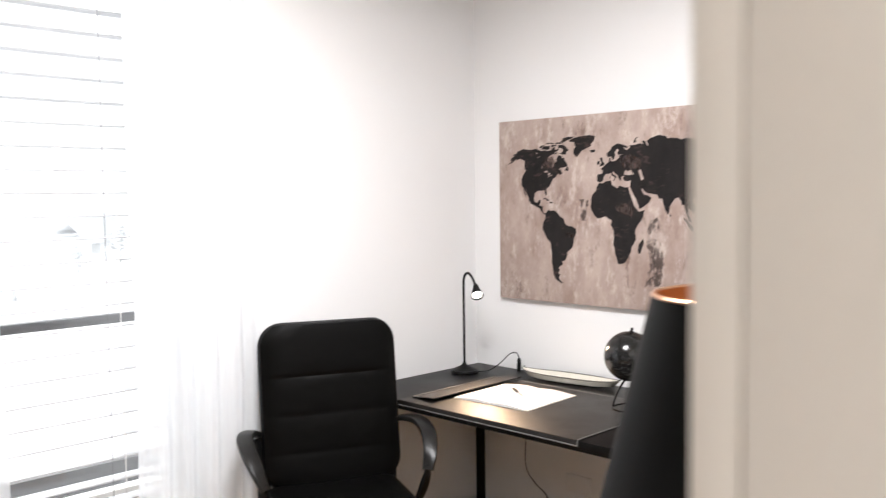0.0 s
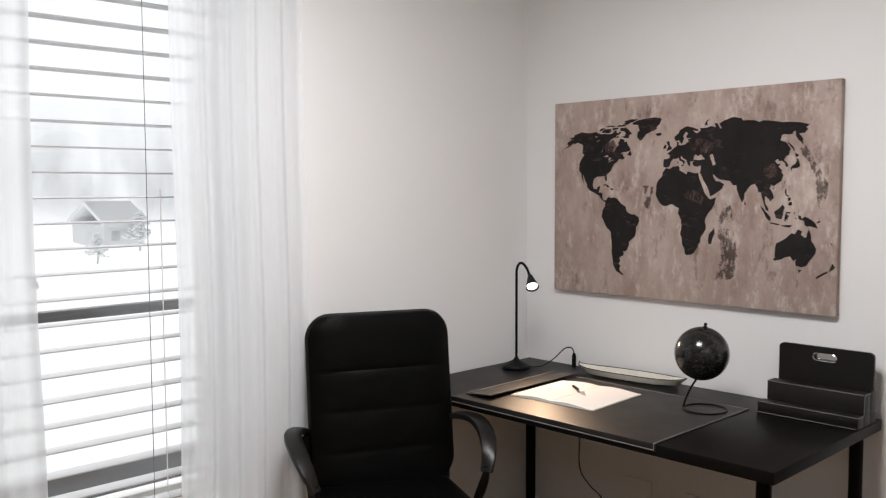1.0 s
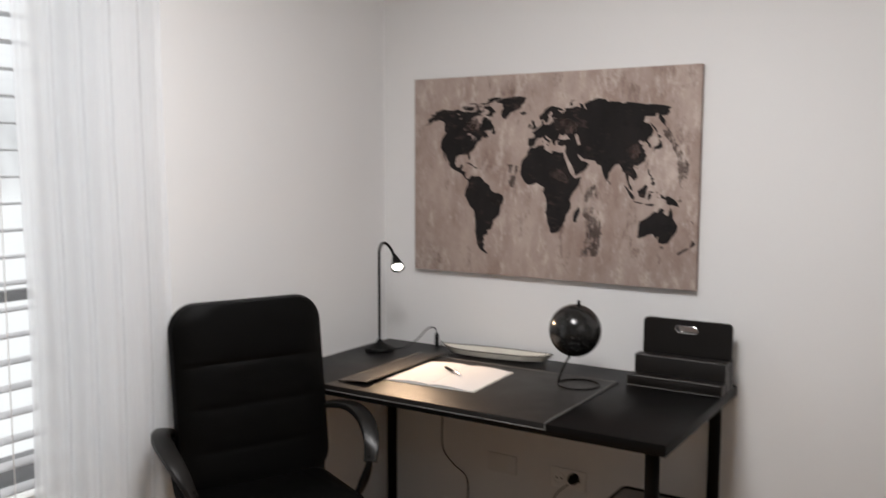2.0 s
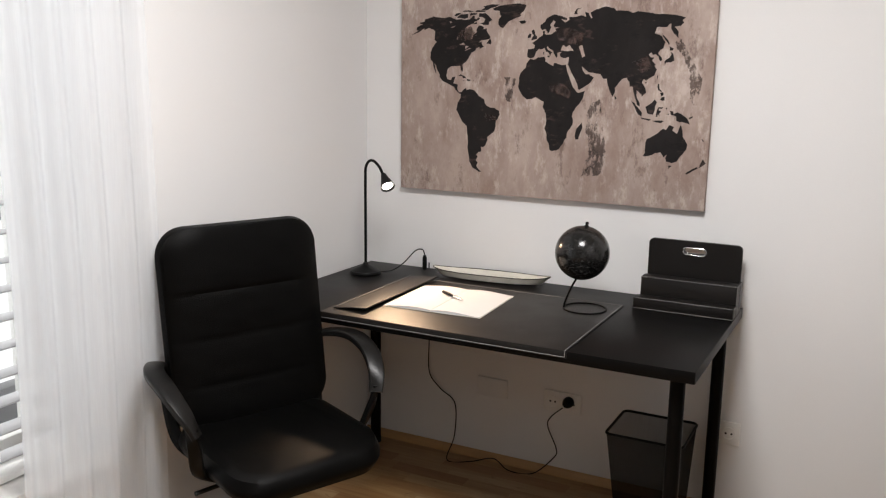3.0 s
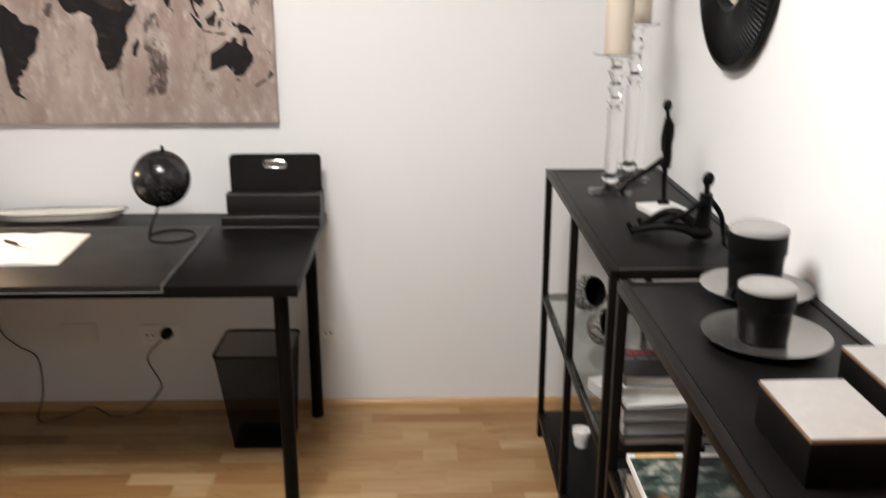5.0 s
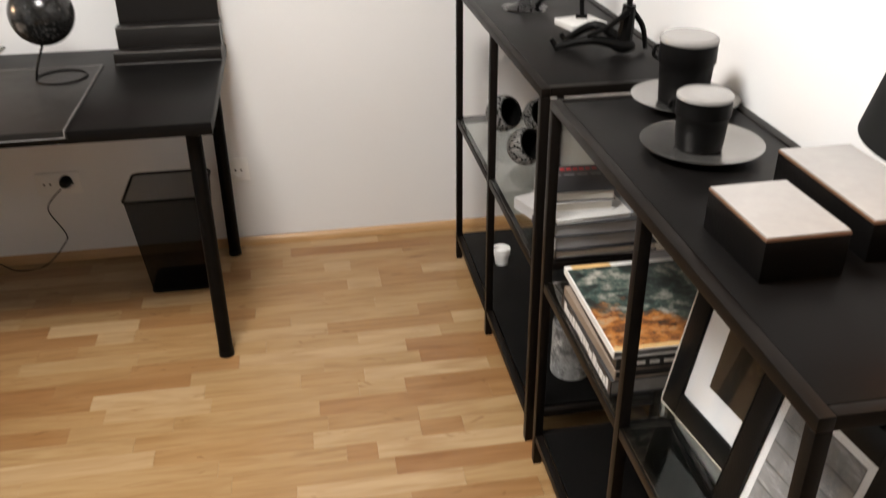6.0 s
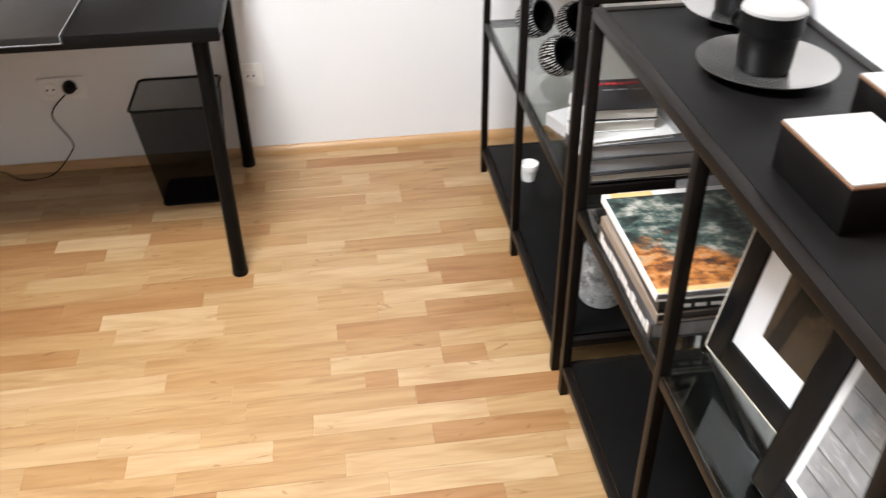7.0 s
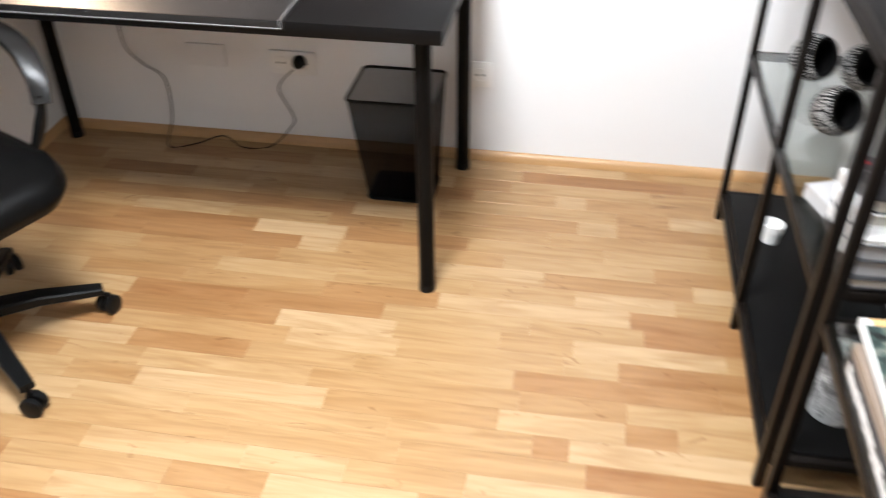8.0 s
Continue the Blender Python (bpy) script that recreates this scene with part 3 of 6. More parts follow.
# a pale house and snowy garden trees across the field
house = thing("house", "small pale house with a snow covered roof far off", "house", (-40, 15.33, -1.3))
part("wall", cube(-1.9, 1.9, -1.0, 1.0, 0, 1.1, 0.02), HOUSE_WALL, house)
bm = bmesh.new()
ends = [[bm.verts.new((x, y, z)) for x, z in ((-2.2, 1.05), (0, 2.0), (2.2, 1.05), (2.2, 1.25), (0, 2.22), (-2.2, 1.25))] for y in (-1.16, 1.16)]
for i in range(6):
    j = (i + 1) % 6
    bm.faces.new((ends[0][i], ends[0][j], ends[1][j], ends[1][i]))
bm.faces.new(ends[0][::-1])
bm.faces.new(ends[1])
part("roof", bm, SNOW, house, "thick snow on the roof")
for y in (-0.65, 0.25):
    part("window", cube(1.902, 1.93, y, y + 0.4, 0.35, 0.8, 0.01), BARK, house, "grey window")


def garden_tree(x, y, h, seed, label):
    t = thing("garden_tree", label, "tree", (x, y, -3.2 + 2.29 * (-9 - x) / 37), group="snowy garden trees")
    r = random.Random(seed)
    wood, crown = bmesh.new(), bmesh.new()
    sweep(smooth_path([(0, 0, 0), (0.05, 0.04, h * 0.35), (-0.03, 0.02, h * 0.7), (0.02, 0, h * 0.96)], 4), lambda u: 0.026 * h * (1 - u) + 0.008, 8, wood)
    for k in range(22):
        a, z0 = k * 2.4 + r.uniform(-0.4, 0.4), h * (0.22 + 0.7 * k / 22)
        ln = h * 0.3 * (1.15 - k / 22) * r.uniform(0.75, 1.2)
        tip = (ln * math.cos(a), ln * math.sin(a), z0 + ln * r.uniform(0.05, 0.5))
        mid = (tip[0] * 0.5, tip[1] * 0.5, z0 + (tip[2] - z0) * 0.35)
        sweep([(0, 0, z0), mid, tip], lambda u: 0.008 * h * (1 - u) + 0.004, 5, wood)
        for i in range(12):
            f = r.uniform(0.2, 1.05)
            m = Matrix.Translation((tip[0] * f + r.gauss(0, 0.03 * h), tip[1] * f + r.gauss(0, 0.03 * h), z0 + (tip[2] - z0) * f + r.uniform(-0.05, 0.09))) @ Matrix.Rotation(r.uniform(0, 3), 4, "Z") @ Matrix.Diagonal((r.uniform(0.7, 1.5), r.uniform(0.6, 1.2), r.uniform(0.35, 0.7), 1))
            bmesh.ops.create_icosphere(crown, subdivisions=1, radius=h * r.uniform(0.03, 0.065), matrix=m)
    part("trunk", wood, BARK, t, "bare grey trunk and limbs")
    part("crown", crown, SNOW, t, "clumps of snow on the twigs")


garden_tree(-34, 12.28, 1.35, 2, "small bare garden tree laden with snow")
garden_tree(-37.4, 15.75, 2.0, 5, "taller bare garden tree laden with snow")
garden_tree(-28, 7.65, 0.55, 9, "low bare shrub half buried in snow")

# ---- oak strip floor ----
floor = setting("floor", cube(XW - 0.3, HALL + 0.15, YS - 0.15, 0.15, -0.15, -0.012), OAK_REST, "oak strip parquet floor in staggered rows")

# ---- blinds and curtains ----
blind = thing("venetian_blind", "white venetian blind with wide open slats", "blind", (0.085, (WY0 + WY1) / 2, WZ1), 0)
half_w = (WY1 - WY0) / 2 - 0.012
part("head_rail", cube(-0.033, 0.033, -half_w, half_w, -0.055, -0.002, 0.004), WHITE, blind)
slat_mesh = None
z = 1.437 + 0.0712 * 12
while z > WZ0 + 0.06:
    if z < WZ1 - 0.07:
        if slat_mesh is None:
            bm = bmesh.new()
            rows = []
            for k in range(7):
                u = k / 6 * 2 - 1
                rows.append([bm.verts.new((u * 0.031, s * half_w, 0.0022 * (1 - u * u) + q)) for s in (-1, 1) for q in (0, 0.0031)])
            for a, c in zip(rows, rows[1:]):
                for i, j in ((0, 2), (2, 3), (3, 1), (1, 0)):
                    bm.faces.new((a[i], a[j], c[j], c[i]))
            bm.faces.new([rows[0][i] for i in (0, 2, 3, 1)])
            bm.faces.new([rows[-1][i] for i in (0, 1, 3, 2)])
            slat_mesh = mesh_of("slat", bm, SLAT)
        ob = new("slat", slat_mesh)
        ob.parent = blind
        ob.location, ob.rotation_euler = (0, 0, z - WZ1 - 0.003), (0, radians(rng.uniform(-1.2, 1.2)), radians(rng.uniform(-0.05, 0.05)))
    z -= 0.0712
part("bottom_rail", cube(-0.028, 0.028, -half_w, half_w, WZ0 + 0.032 - WZ1, WZ0 + 0.052 - WZ1, 0.004), WHITE, blind)
for y in (-1.68, -2.25, -2.8):
    for dx in (0.033,):
        part("ladder_cord", sweep([(dx, y - (WY0 + WY1) / 2, -0.05), (dx, y - (WY0 + WY1) / 2, WZ0 + 0.04 - WZ1)], 0.0011, 6), RAIL_GREY, blind, "thin grey cord")
part("wand", sweep([(0.042, -1.642 - (WY0 + WY1) / 2, -0.9), (0.042, -1.641 - (WY0 + WY1) / 2, WZ0 + 0.1 - WZ1)], 0.0016, 6), WHITE, blind)

ctrack = thing("curtain_track", "slim white ceiling curtain track", "curtain track", (0.222, -2.1, H), 0)
part("track", cube(-0.016, 0.016, -1.1, 1.1, -0.018, -0.001, 0.003), WHITE, ctrack)


def curtain(y0, y1, seed, folds, label):
    c = thing("curtain", label, "curtain", (0.222, (y0 + y1) / 2, 0), group="sheer curtains at the window")
    r = random.Random(seed)
    ph = [r.uniform(0, 6.28) for _ in range(4)]
    bm = bmesh.new()
    nu, nv = 150, 36
    grid = []
    for j in range(nv + 1):
        v = j / nv
        row = []
        for i in range(nu + 1):
            u = i / nu
            a = 2 * math.pi * folds * u + ph[0] + 0.5 * math.sin(3 * v + ph[1]) * math.sin(5 * u + ph[2])
            amp = 0.006 + 0.003 * math.sin(2.3 * u * 6.28 + ph[3]) + 0.004 * v
            edge = 0.012 * math.sin(v * 9 + ph[2]) * (0.3 + v * 0.4)
            row.append(bm.verts.new((amp * math.sin(a) + 0.004 * math.sin(2.1 * a + 1), (u - 0.5) * (y1 - y0) + edge + 0.004 * math.cos(a), 0.02 + (1 - v) * (H - 0.045))))
        grid.append(row)
    for a, c2 in zip(grid, grid[1:]):
        for i in range(nu):
            bm.faces.new((a[i], a[i + 1], c2[i + 1], c2[i]))
    part("cloth", bm, SHEER, c)
    return c


curtain(-1.65, -1.19, 3, 5, "sheer white curtain gathered beside the window corner")
curtain(-2.75, -2.04, 8, 7, "sheer white curtain hanging before the blind")

# ---- desk ----
DX0, DX1, DYF, DT = 0.185, 1.617, -0.748, 0.738
desk = thing("desk", "matt black desk with slim round steel legs", "desk", (DX0, 0, 0))
W = DX1 - DX0
part("tabletop", cube(0, W, DYF, -0.014, DT - 0.034, DT, 0.0025), BLACK_TOP, desk)
for x, y in ((0.055, -0.067), (W - 0.055, -0.067), (0.055, DYF + 0.06), (W - 0.055, DYF + 0.06)):
    leg = part("leg", lathe([(0, 0.012), (0.0205, 0.012), (0.0205, DT - 0.036), (0, DT - 0.036)], 24, at=(x, y, 0)), BLACK_METAL, desk)
    part("foot", lathe([(0, 0), (0.022, 0), (0.0225, 0.004), (0.0215, 0.02), (0.0, 0.0205)], 24, at=(x, y, 0)), BLACK_PLASTIC, leg)
    part("mounting_plate", cube(x - 0.04, x + 0.04, y - 0.04, y + 0.04, DT - 0.038, DT - 0.0345, 0.001), BLACK_METAL, desk)

# desk pad with a front lip and a lifted side flap
pad = thing("desk_pad", "black leather desk pad with pale stitched edge", "desk pad", (0.46, 0, DT))
PW = 0.812
prof = [(-0.198, 0.003), (-0.4, 0.003), (-0.742, 0.003), (-0.7495, 0.0015), (-0.751, -0.004), (-0.751, -0.02)]
bm = bmesh.new()
rows = []
for i, (y, z) in enumerate(prof):
    rows.append([bm.verts.new((x, y, z)) for x in (0, PW)] + [bm.verts.new((x, y + (0.0015 if i > 3 else 0), z - (0.0027 if i < 4 else 0))) for x in (PW, 0)])
for a, c in zip(rows, rows[1:]):
    for i in range(4):
        bm.faces.new((a[i], a[(i + 1) % 4], c[(i + 1) % 4], c[i]))
bm.faces.new(rows[0])
bm.faces.new(rows[-1][::-1])
part("sheet", bm, MAT_LEATHER, pad)
line = [(PW - 0.005, y, z + 0.0004) for y, z in prof[:4]] + [(PW - 0.005, -0.7518, -0.004), (PW - 0.005, -0.7518, -0.015)]
part("stitching", sweep(line, 0.0011, 6), STITCH, pad)
part("stitching", sweep([(0.004, -0.7518, -0.0155), (PW - 0.005, -0.7518, -0.0155)], 0.0011, 6), STITCH, pad)
part("stitching", sweep([(0.004, -0.2, 0.0034), (PW - 0.005, -0.2, 0.0034)], 0.0009, 6), STITCH, pad)
bm = bmesh.new()
cols = []
for k in range(9):
    u = k / 8
    zz = 0.0045 + 0.010 * math.sin(u * math.pi / 2) ** 1.5
    cols.append([(0.004 + u * 0.118, zz), (0.004 + u * 0.118, zz + 0.003)])
rings = [[bm.verts.new((x + s * 0.012, y, z)) for (x, z) in (c[0], c[1])] for s, y in ((0, -0.192), (1, -0.7)) for c in cols]
nA = len(cols)
for k in range(nA - 1):
    a0, a1, b0, b1 = rings[k], rings[k + 1], rings[nA + k], rings[nA + k + 1]
    bm.faces.new((a0[1], a1[1], b1[1], b0[1]))
    bm.faces.new((a0[0], b0[0], b1[0], a1[0]))
    bm.faces.new((a0[0], a1[0], a1[1], a0[1]))
    bm.faces.new((b0[0], b0[1], b1[1], b1[0]))
bm.faces.new((rings[0][0], rings[0][1], rings[nA][1], rings[nA][0]))
bm.faces.new((rings[nA - 1][0], rings[2 * nA - 1][0], rings[2 * nA - 1][1], rings[nA - 1][1]))
flap = part("flap", bm, MAT_LEATHER, pad, "narrow leather flap folded over the pad")
part("stitching", sweep([(0.012, -0.196, 0.0092), (0.024, -0.696, 0.0092)], 0.0009, 6), STITCH, flap)

# open notebook and pen
nb = thing("notebook", "open notebook with blank white pages", "notebook", (0.757, -0.437, DT + 0.0035), 3.0)
def page_block(sign, w=0.165, d=0.30):
    bm = bmesh.new()
    ra = []
    for k in range(11):
        u = k / 10
        zt = 0.006 + 0.0055 * math.sin(math.pi * min(1, u * 1.15)) * (1 - 0.4 * u) - 0.003 * u
        ra.append([bm.verts.new((sign * (0.001 + u * w), s * d / 2, z)) for s in (-1, 1) for z in (0.0012, zt)])
    for a, c in zip(ra, ra[1:]):
        for i, j in ((0, 2), (2, 3), (3, 1), (1, 0)):
            bm.faces.new((a[i], a[j], c[j], c[i]))
    bm.faces.new([ra[0][i] for i in (0, 2, 3, 1)])
    bm.faces.new([ra[-1][i] for i in (0, 1, 3, 2)])
    return bm
part("cover", cube(-0.168, 0.168, -0.152, 0.152, 0, 0.001, 0.0004), CREAM, nb)
part("page", page_block(-1), PAPER, nb)
part("page", page_block(1), PAPER, nb)
pen = thing("pen", "black and chrome ballpoint pen lying on the notebook", "pen", (0.757, -0.42, DT + 0.0185), 147)
px = Matrix.Rotation(radians(90), 4, "Y")
part("barrel", lathe([(0, -0.01), (0.0042, -0.009), (0.0046, 0.02), (0.0046, 0.062), (0, 0.063)], 16), BLACK_PLASTIC, pen, m=px)
part("grip", lathe([(0.0047, -0.014), (0.0047, -0.009), (0.0044, -0.05), (0.0018, -0.066), (0.0006, -0.07), (0, -0.0701)], 16), CHROME, pen, "chrome tip", px)
part("clip", cube(0.015, 0.055, -0.0012, 0.0012, 0.0048, 0.0062, 0.0004), CHROME, pen, "chrome clip")

# long leaf shaped tray
tray = thing("tray", "long narrow cream enamel tray with a black rim", "tray", (0.742, -0.085, DT), 5.5)
def leaf(bm, L, Wd, levels, seg=64):
    rings = []
    for k, z in levels:
        ring = []
        for i in range(seg):
            a = 2 * math.pi * i / seg
            c, s = math.cos(a), math.sin(a)
            ring.append(bm.verts.new((L / 2 * k * math.copysign(abs(c) ** 0.85, c), Wd / 2 * k * math.copysign(abs(s) ** 1.15, s), z + 0.008 * (abs(c) ** 6) * (z > 0.012))))
        rings.append(ring)
    for a, c in zip(rings, rings[1:]):
        for i in range(seg):
            j = (i + 1) % seg
            bm.faces.new((a[i], a[j], c[j], c[i]))
    return rings
bm = bmesh.new()
rr = leaf(bm, 0.455, 0.105, ((0.62, 0.001), (0.85, 0.006), (1.0, 0.026), (0.975, 0.0265), (0.8, 0.0105), (0.55, 0.006)))
bm.faces.new(rr[0][::-1])
bm.faces.new(rr[-1])
part("bowl", bm, ENAMEL, tray)
rim = []
for i in range(64):
    a = 2 * math.pi * i / 64
    c, s = math.cos(a), math.sin(a)
    rim.append((0.455 / 2 * 0.99 * math.copysign(abs(c) ** 0.85, c), 0.105 / 2 * 0.99 * math.copysign(abs(s) ** 1.15, s), 0.0272 + 0.008 * abs(c) ** 6))
part("rim", sweep(rim, 0.0016, 6, closed=True), BLACK_PLASTIC, tray, "thin black rim")

# globe on a wire ring
gl = thing("desk_globe", "glossy black desk globe on a black wire ring stand", "globe", (1.174, -0.303, DT))
part("ring", sweep([(0.068 * math.cos(a), 0.068 * math.sin(a), 0.004) for a in [2 * math.pi * i / 48 for i in range(48)]], 0.0038, 8, closed=True), BLACK_METAL, gl)
part("stem", sweep(smooth_path([(-0.062, -0.028, 0.004), (-0.058, -0.022, 0.03), (-0.045, -0.01, 0.07), (-0.03, 0.005, 0.105)], 6), 0.0034, 8), BLACK_METAL, gl)
part("sphere", ball(bmesh.new(), (-0.02, 0.01, 0.183), 0.087, 48), GLOBE, gl, "black globe with faint grey print")
part("pole_knob", lathe([(0, 0), (0.0075, 0.0), (0.0075, 0.004), (0.004, 0.006), (0.006, 0.011), (0.004, 0.016), (0, 0.017)], 16), BLACK_METAL, gl, m=pose(-0.01, 0.01, 0.268, 0, 8, 0))

# stepped letter organiser
org = thing("letter_organiser", "black leather stepped letter organiser with pale stitching", "letter organiser", (1.303, -0.205, DT))
OW = 0.313
part("front_tier", cube(0, OW, 0, 0.045, 0.001, 0.039, 0.003), MAT_LEATHER, org)
part("middle_tier", cube(0.010, OW, 0.046, 0.095, 0.001, 0.1, 0.003), MAT_LEATHER, org)
bm = bmesh.new()
pw, ph, sl0, sl1, sz0, sz1 = 0.298, 0.213, 0.112, 0.186, 0.168, 0.192
b0 = 0.012
outer = []
for cx, cz, a0, r in ((pw - 0.016, ph - 0.016, 0, 0.016), (0.016, ph - 0.016, 90, 0.016), (0.002, 0.002, 180, 0.002), (pw - 0.002, 0.002, 270, 0.002)):
    for k in range(7):
        a = radians(a0 + 15 * k)
        outer.append((cx + r * math.cos(a), cz + r * math.sin(a)))
inner = []
rs = (sz1 - sz0) / 2
for cx, a0 in ((sl1 - rs, -90), (sl0 + rs, 90)):
    for k in range(9):
        a = radians(a0 + 22.5 * k)
        inner.append((cx + rs * math.cos(a), (sz0 + sz1) / 2 + rs * math.sin(a)))
from mathutils import geometry
tris = geometry.tessellate_polygon([[Vector((x, z, 0)) for x, z in outer], [Vector((x, z, 0)) for x, z in inner]])
loop = outer + inner
fv = [bm.verts.new((x, 0, z)) for x, z in loop]
kv = [bm.verts.new((x, 0.012, z)) for x, z in loop]
for t in tris:
    bm.faces.new([fv[i] for i in t])
    bm.faces.new([kv[i] for i in reversed(t)])
for s0, n0 in ((0, len(outer)), (len(outer), len(inner))):
    for i in range(n0):
        j = (i + 1) % n0
        bm.faces.new((fv[s0 + i], fv[s0 + j], kv[s0 + j], kv[s0 + i]))
part("back_panel", bm, MAT_LEATHER, org, m=Matrix.Translation((b0 - 0.002, 0.128, 0.001)))
part("slot_rim", sweep([(x + b0 - 0.002, 0.1265, z + 0.001) for x, z in inner], 0.0016, 6, closed=True), CHROME, org, "bright metal rim of the carrying slot")
part("slot_plate", cube(sl0 + b0 - 0.004, sl1 + b0, 0.1415, 0.1425, sz0 - 0.002, sz1 + 0.004), CHROME, org, "brushed metal plate behind the slot")
part("base", cube(0.004, OW, 0.09, 0.142, 0.0008, 0.03, 0.002), MAT_LEATHER, org)
part("side_panel", cube(OW - 0.006, OW + 0.0005, 0.094, 0.13, 0.03, 0.1, 0.002), MAT_LEATHER, org)
for z, y, x0 in ((0.0375, -0.0006, 0.003), (0.0035, -0.0006, 0.003), (0.0985, 0.0454, 0.013)):
    part("stitching", sweep([(x0, y, z), (OW - 0.003, y, z)], 0.0009, 6), STITCH, org)
part("stitching", sweep([(OW + 0.0008, 0.0, 0.037), (OW + 0.0008, 0.044, 0.037), (OW + 0.0008, 0.048, 0.098), (OW + 0.0008, 0.094, 0.098)], 0.0009, 6), STITCH, org)

# gooseneck desk lamp
lamp = thing("desk_lamp", "slim black gooseneck desk lamp, switched on", "desk lamp", (0.288, -0.215, DT))
bm = lathe([(0, 0), (0.057, 0), (0.059, 0.003), (0.0585, 0.009), (0.056, 0.0122), (0, 0.0123)], 44)
part("base", bm, BLACK_PLASTIC, lamp)
part("base_collar", lathe([(0.054, 0.0125), (0.04, 0.019), (0.022, 0.027), (0.011, 0.034), (0.008, 0.042), (0, 0.042)], 36), BLACK_PLASTIC, lamp)
stem = [(0, 0, 0.02), (0, 0, 0.2), (0, 0, 0.36), (0.004, -0.003, 0.398), (0.02, -0.007, 0.421), (0.045, -0.014, 0.424), (0.075, -0.022, 0.403), (0.097, -0.03, 0.37)]
part("gooseneck", sweep(smooth_path(stem, 8), 0.0052, 12), BLACK_METAL, lamp)
hm = look((0.097, -0.03, 0.376), (0.15, -0.072, 0.318)) @ Matrix.Rotation(math.pi, 4, "X")
head_ = part("lamp_head", lathe([(0.0, -0.008), (0.009, -0.006), (0.012, 0.006), (0.020, 0.034), (0.0265, 0.056), (0.026, 0.0565), (0.02, 0.044), (0.0, 0.042)], 28), BLACK_PLASTIC, lamp, m=hm)
part("bulb", lathe([(0, 0.046), (0.0185, 0.046), (0.0195, 0.05), (0.012, 0.0525), (0, 0.053)], 24), BULB, head_, "glowing white lens")
spot = new("desk_lamp_light", bpy.data.lights.new("desk_lamp_light", "SPOT"))
spot.data.energy, spot.data.color, spot.data.spot_size, spot.data.spot_blend, spot.data.shadow_soft_size = 11.0, (1.0, 0.68, 0.43), radians(110), 0.6, 0.018
hw = Matrix.Translation((0.288, -0.215, DT)) @ hm
spot.matrix_world = hw @ Matrix.Translation((0, 0, 0.062)) @ Matrix.Rotation(math.pi, 4, "X")

cord = thing("lamp_cord", "thin black lamp cord with an inline switch", "cable", (0.447, -0.045, DT))
part("switch", lathe([(0, 0.0), (0.008, 0.0), (0.0085, 0.004), (0.0085, 0.045), (0.005, 0.056), (0, 0.057)], 16), BLACK_PLASTIC, cord)
part("cable", sweep(smooth_path([(-0.115, -0.15, 0.006), (-0.08, -0.11, 0.008), (-0.05, -0.07, 0.035), (-0.025, -0.03, 0.075), (-0.006, -0.008, 0.078), (0, 0, 0.056)], 8), 0.0022, 8), BLACK_PLASTIC, cord)
fc = [(0, .036, .02), (0, .036, -.1), (.005, .034, -.28), (.008, .033, -.42), (.06, .03, -.48), (.125, .03, -.53), (.13, .02, -.66), (.135, -.05, -.733), (.22, -.02, -.733), (.30, .018, -.718), (.38, -.02, -.733), (.47, 0, -.733), (.545, .014, -.66), (.555, .014, -.62), (.52, .012, -.54), (.53, .01, -.5), (.575, .008, -.455)]
part("floor_cable", sweep(smooth_path(fc, 8), 0.0022, 8), BLACK_PLASTIC, cord)
part("plug", lathe([(0, 0), (0.020, 0.0), (0.0205, 0.012), (0.017, 0.026), (0.011, 0.036), (0, 0.037)], 24), BLACK_PLASTIC, cord, m=pose(0.59, 0.034, -0.437, 90, 0, 0))


# wall sockets
def socket(x0, x1, z0, z1, cups, label, name="wall_socket", category="socket"):
    s = thing(name, label, category, ((x0 + x1) / 2, 0, (z0 + z1) / 2))
    w, h = x1 - x0, z1 - z0
    part("plate", cube(-w / 2, w / 2, -0.009, -0.0005, -h / 2, h / 2, 0.003), WHITE, s)
    for cx in cups:
        part("cup", lathe([(0.0225, -0.002), (0.0225, 0.0012), (0.019, 0.0012), (0.0185, -0.0015), (0, -0.0016)], 28), WHITE, s, m=pose(cx, -0.0112, 0, 90, 0, 0))
        for dx in (-0.0095, 0.0095):
            part("pin_hole", lathe([(0, 0), (0.0036, 0), (0.0036, 0.001), (0, 0.001)], 10), BLACK_PLASTIC, s, m=pose(cx + dx, -0.0098, 0, 90, 0, 0))
    return s


socket(0.938, 1.082, 0.252, 0.33, (-0.036, 0.036), "white double wall socket with one black plug in it")
socket(1.568, 1.640, 0.254, 0.336, (0,), "white single wall socket beside the desk leg")
blank = thing("cover_plate", "white blank cover plate on the wall", "cover plate", (0.727, 0, 0.298))
part("plate", cube(-0.063, 0.063, -0.008, -0.0005, -0.038, 0.038, 0.003), WALL, blank)

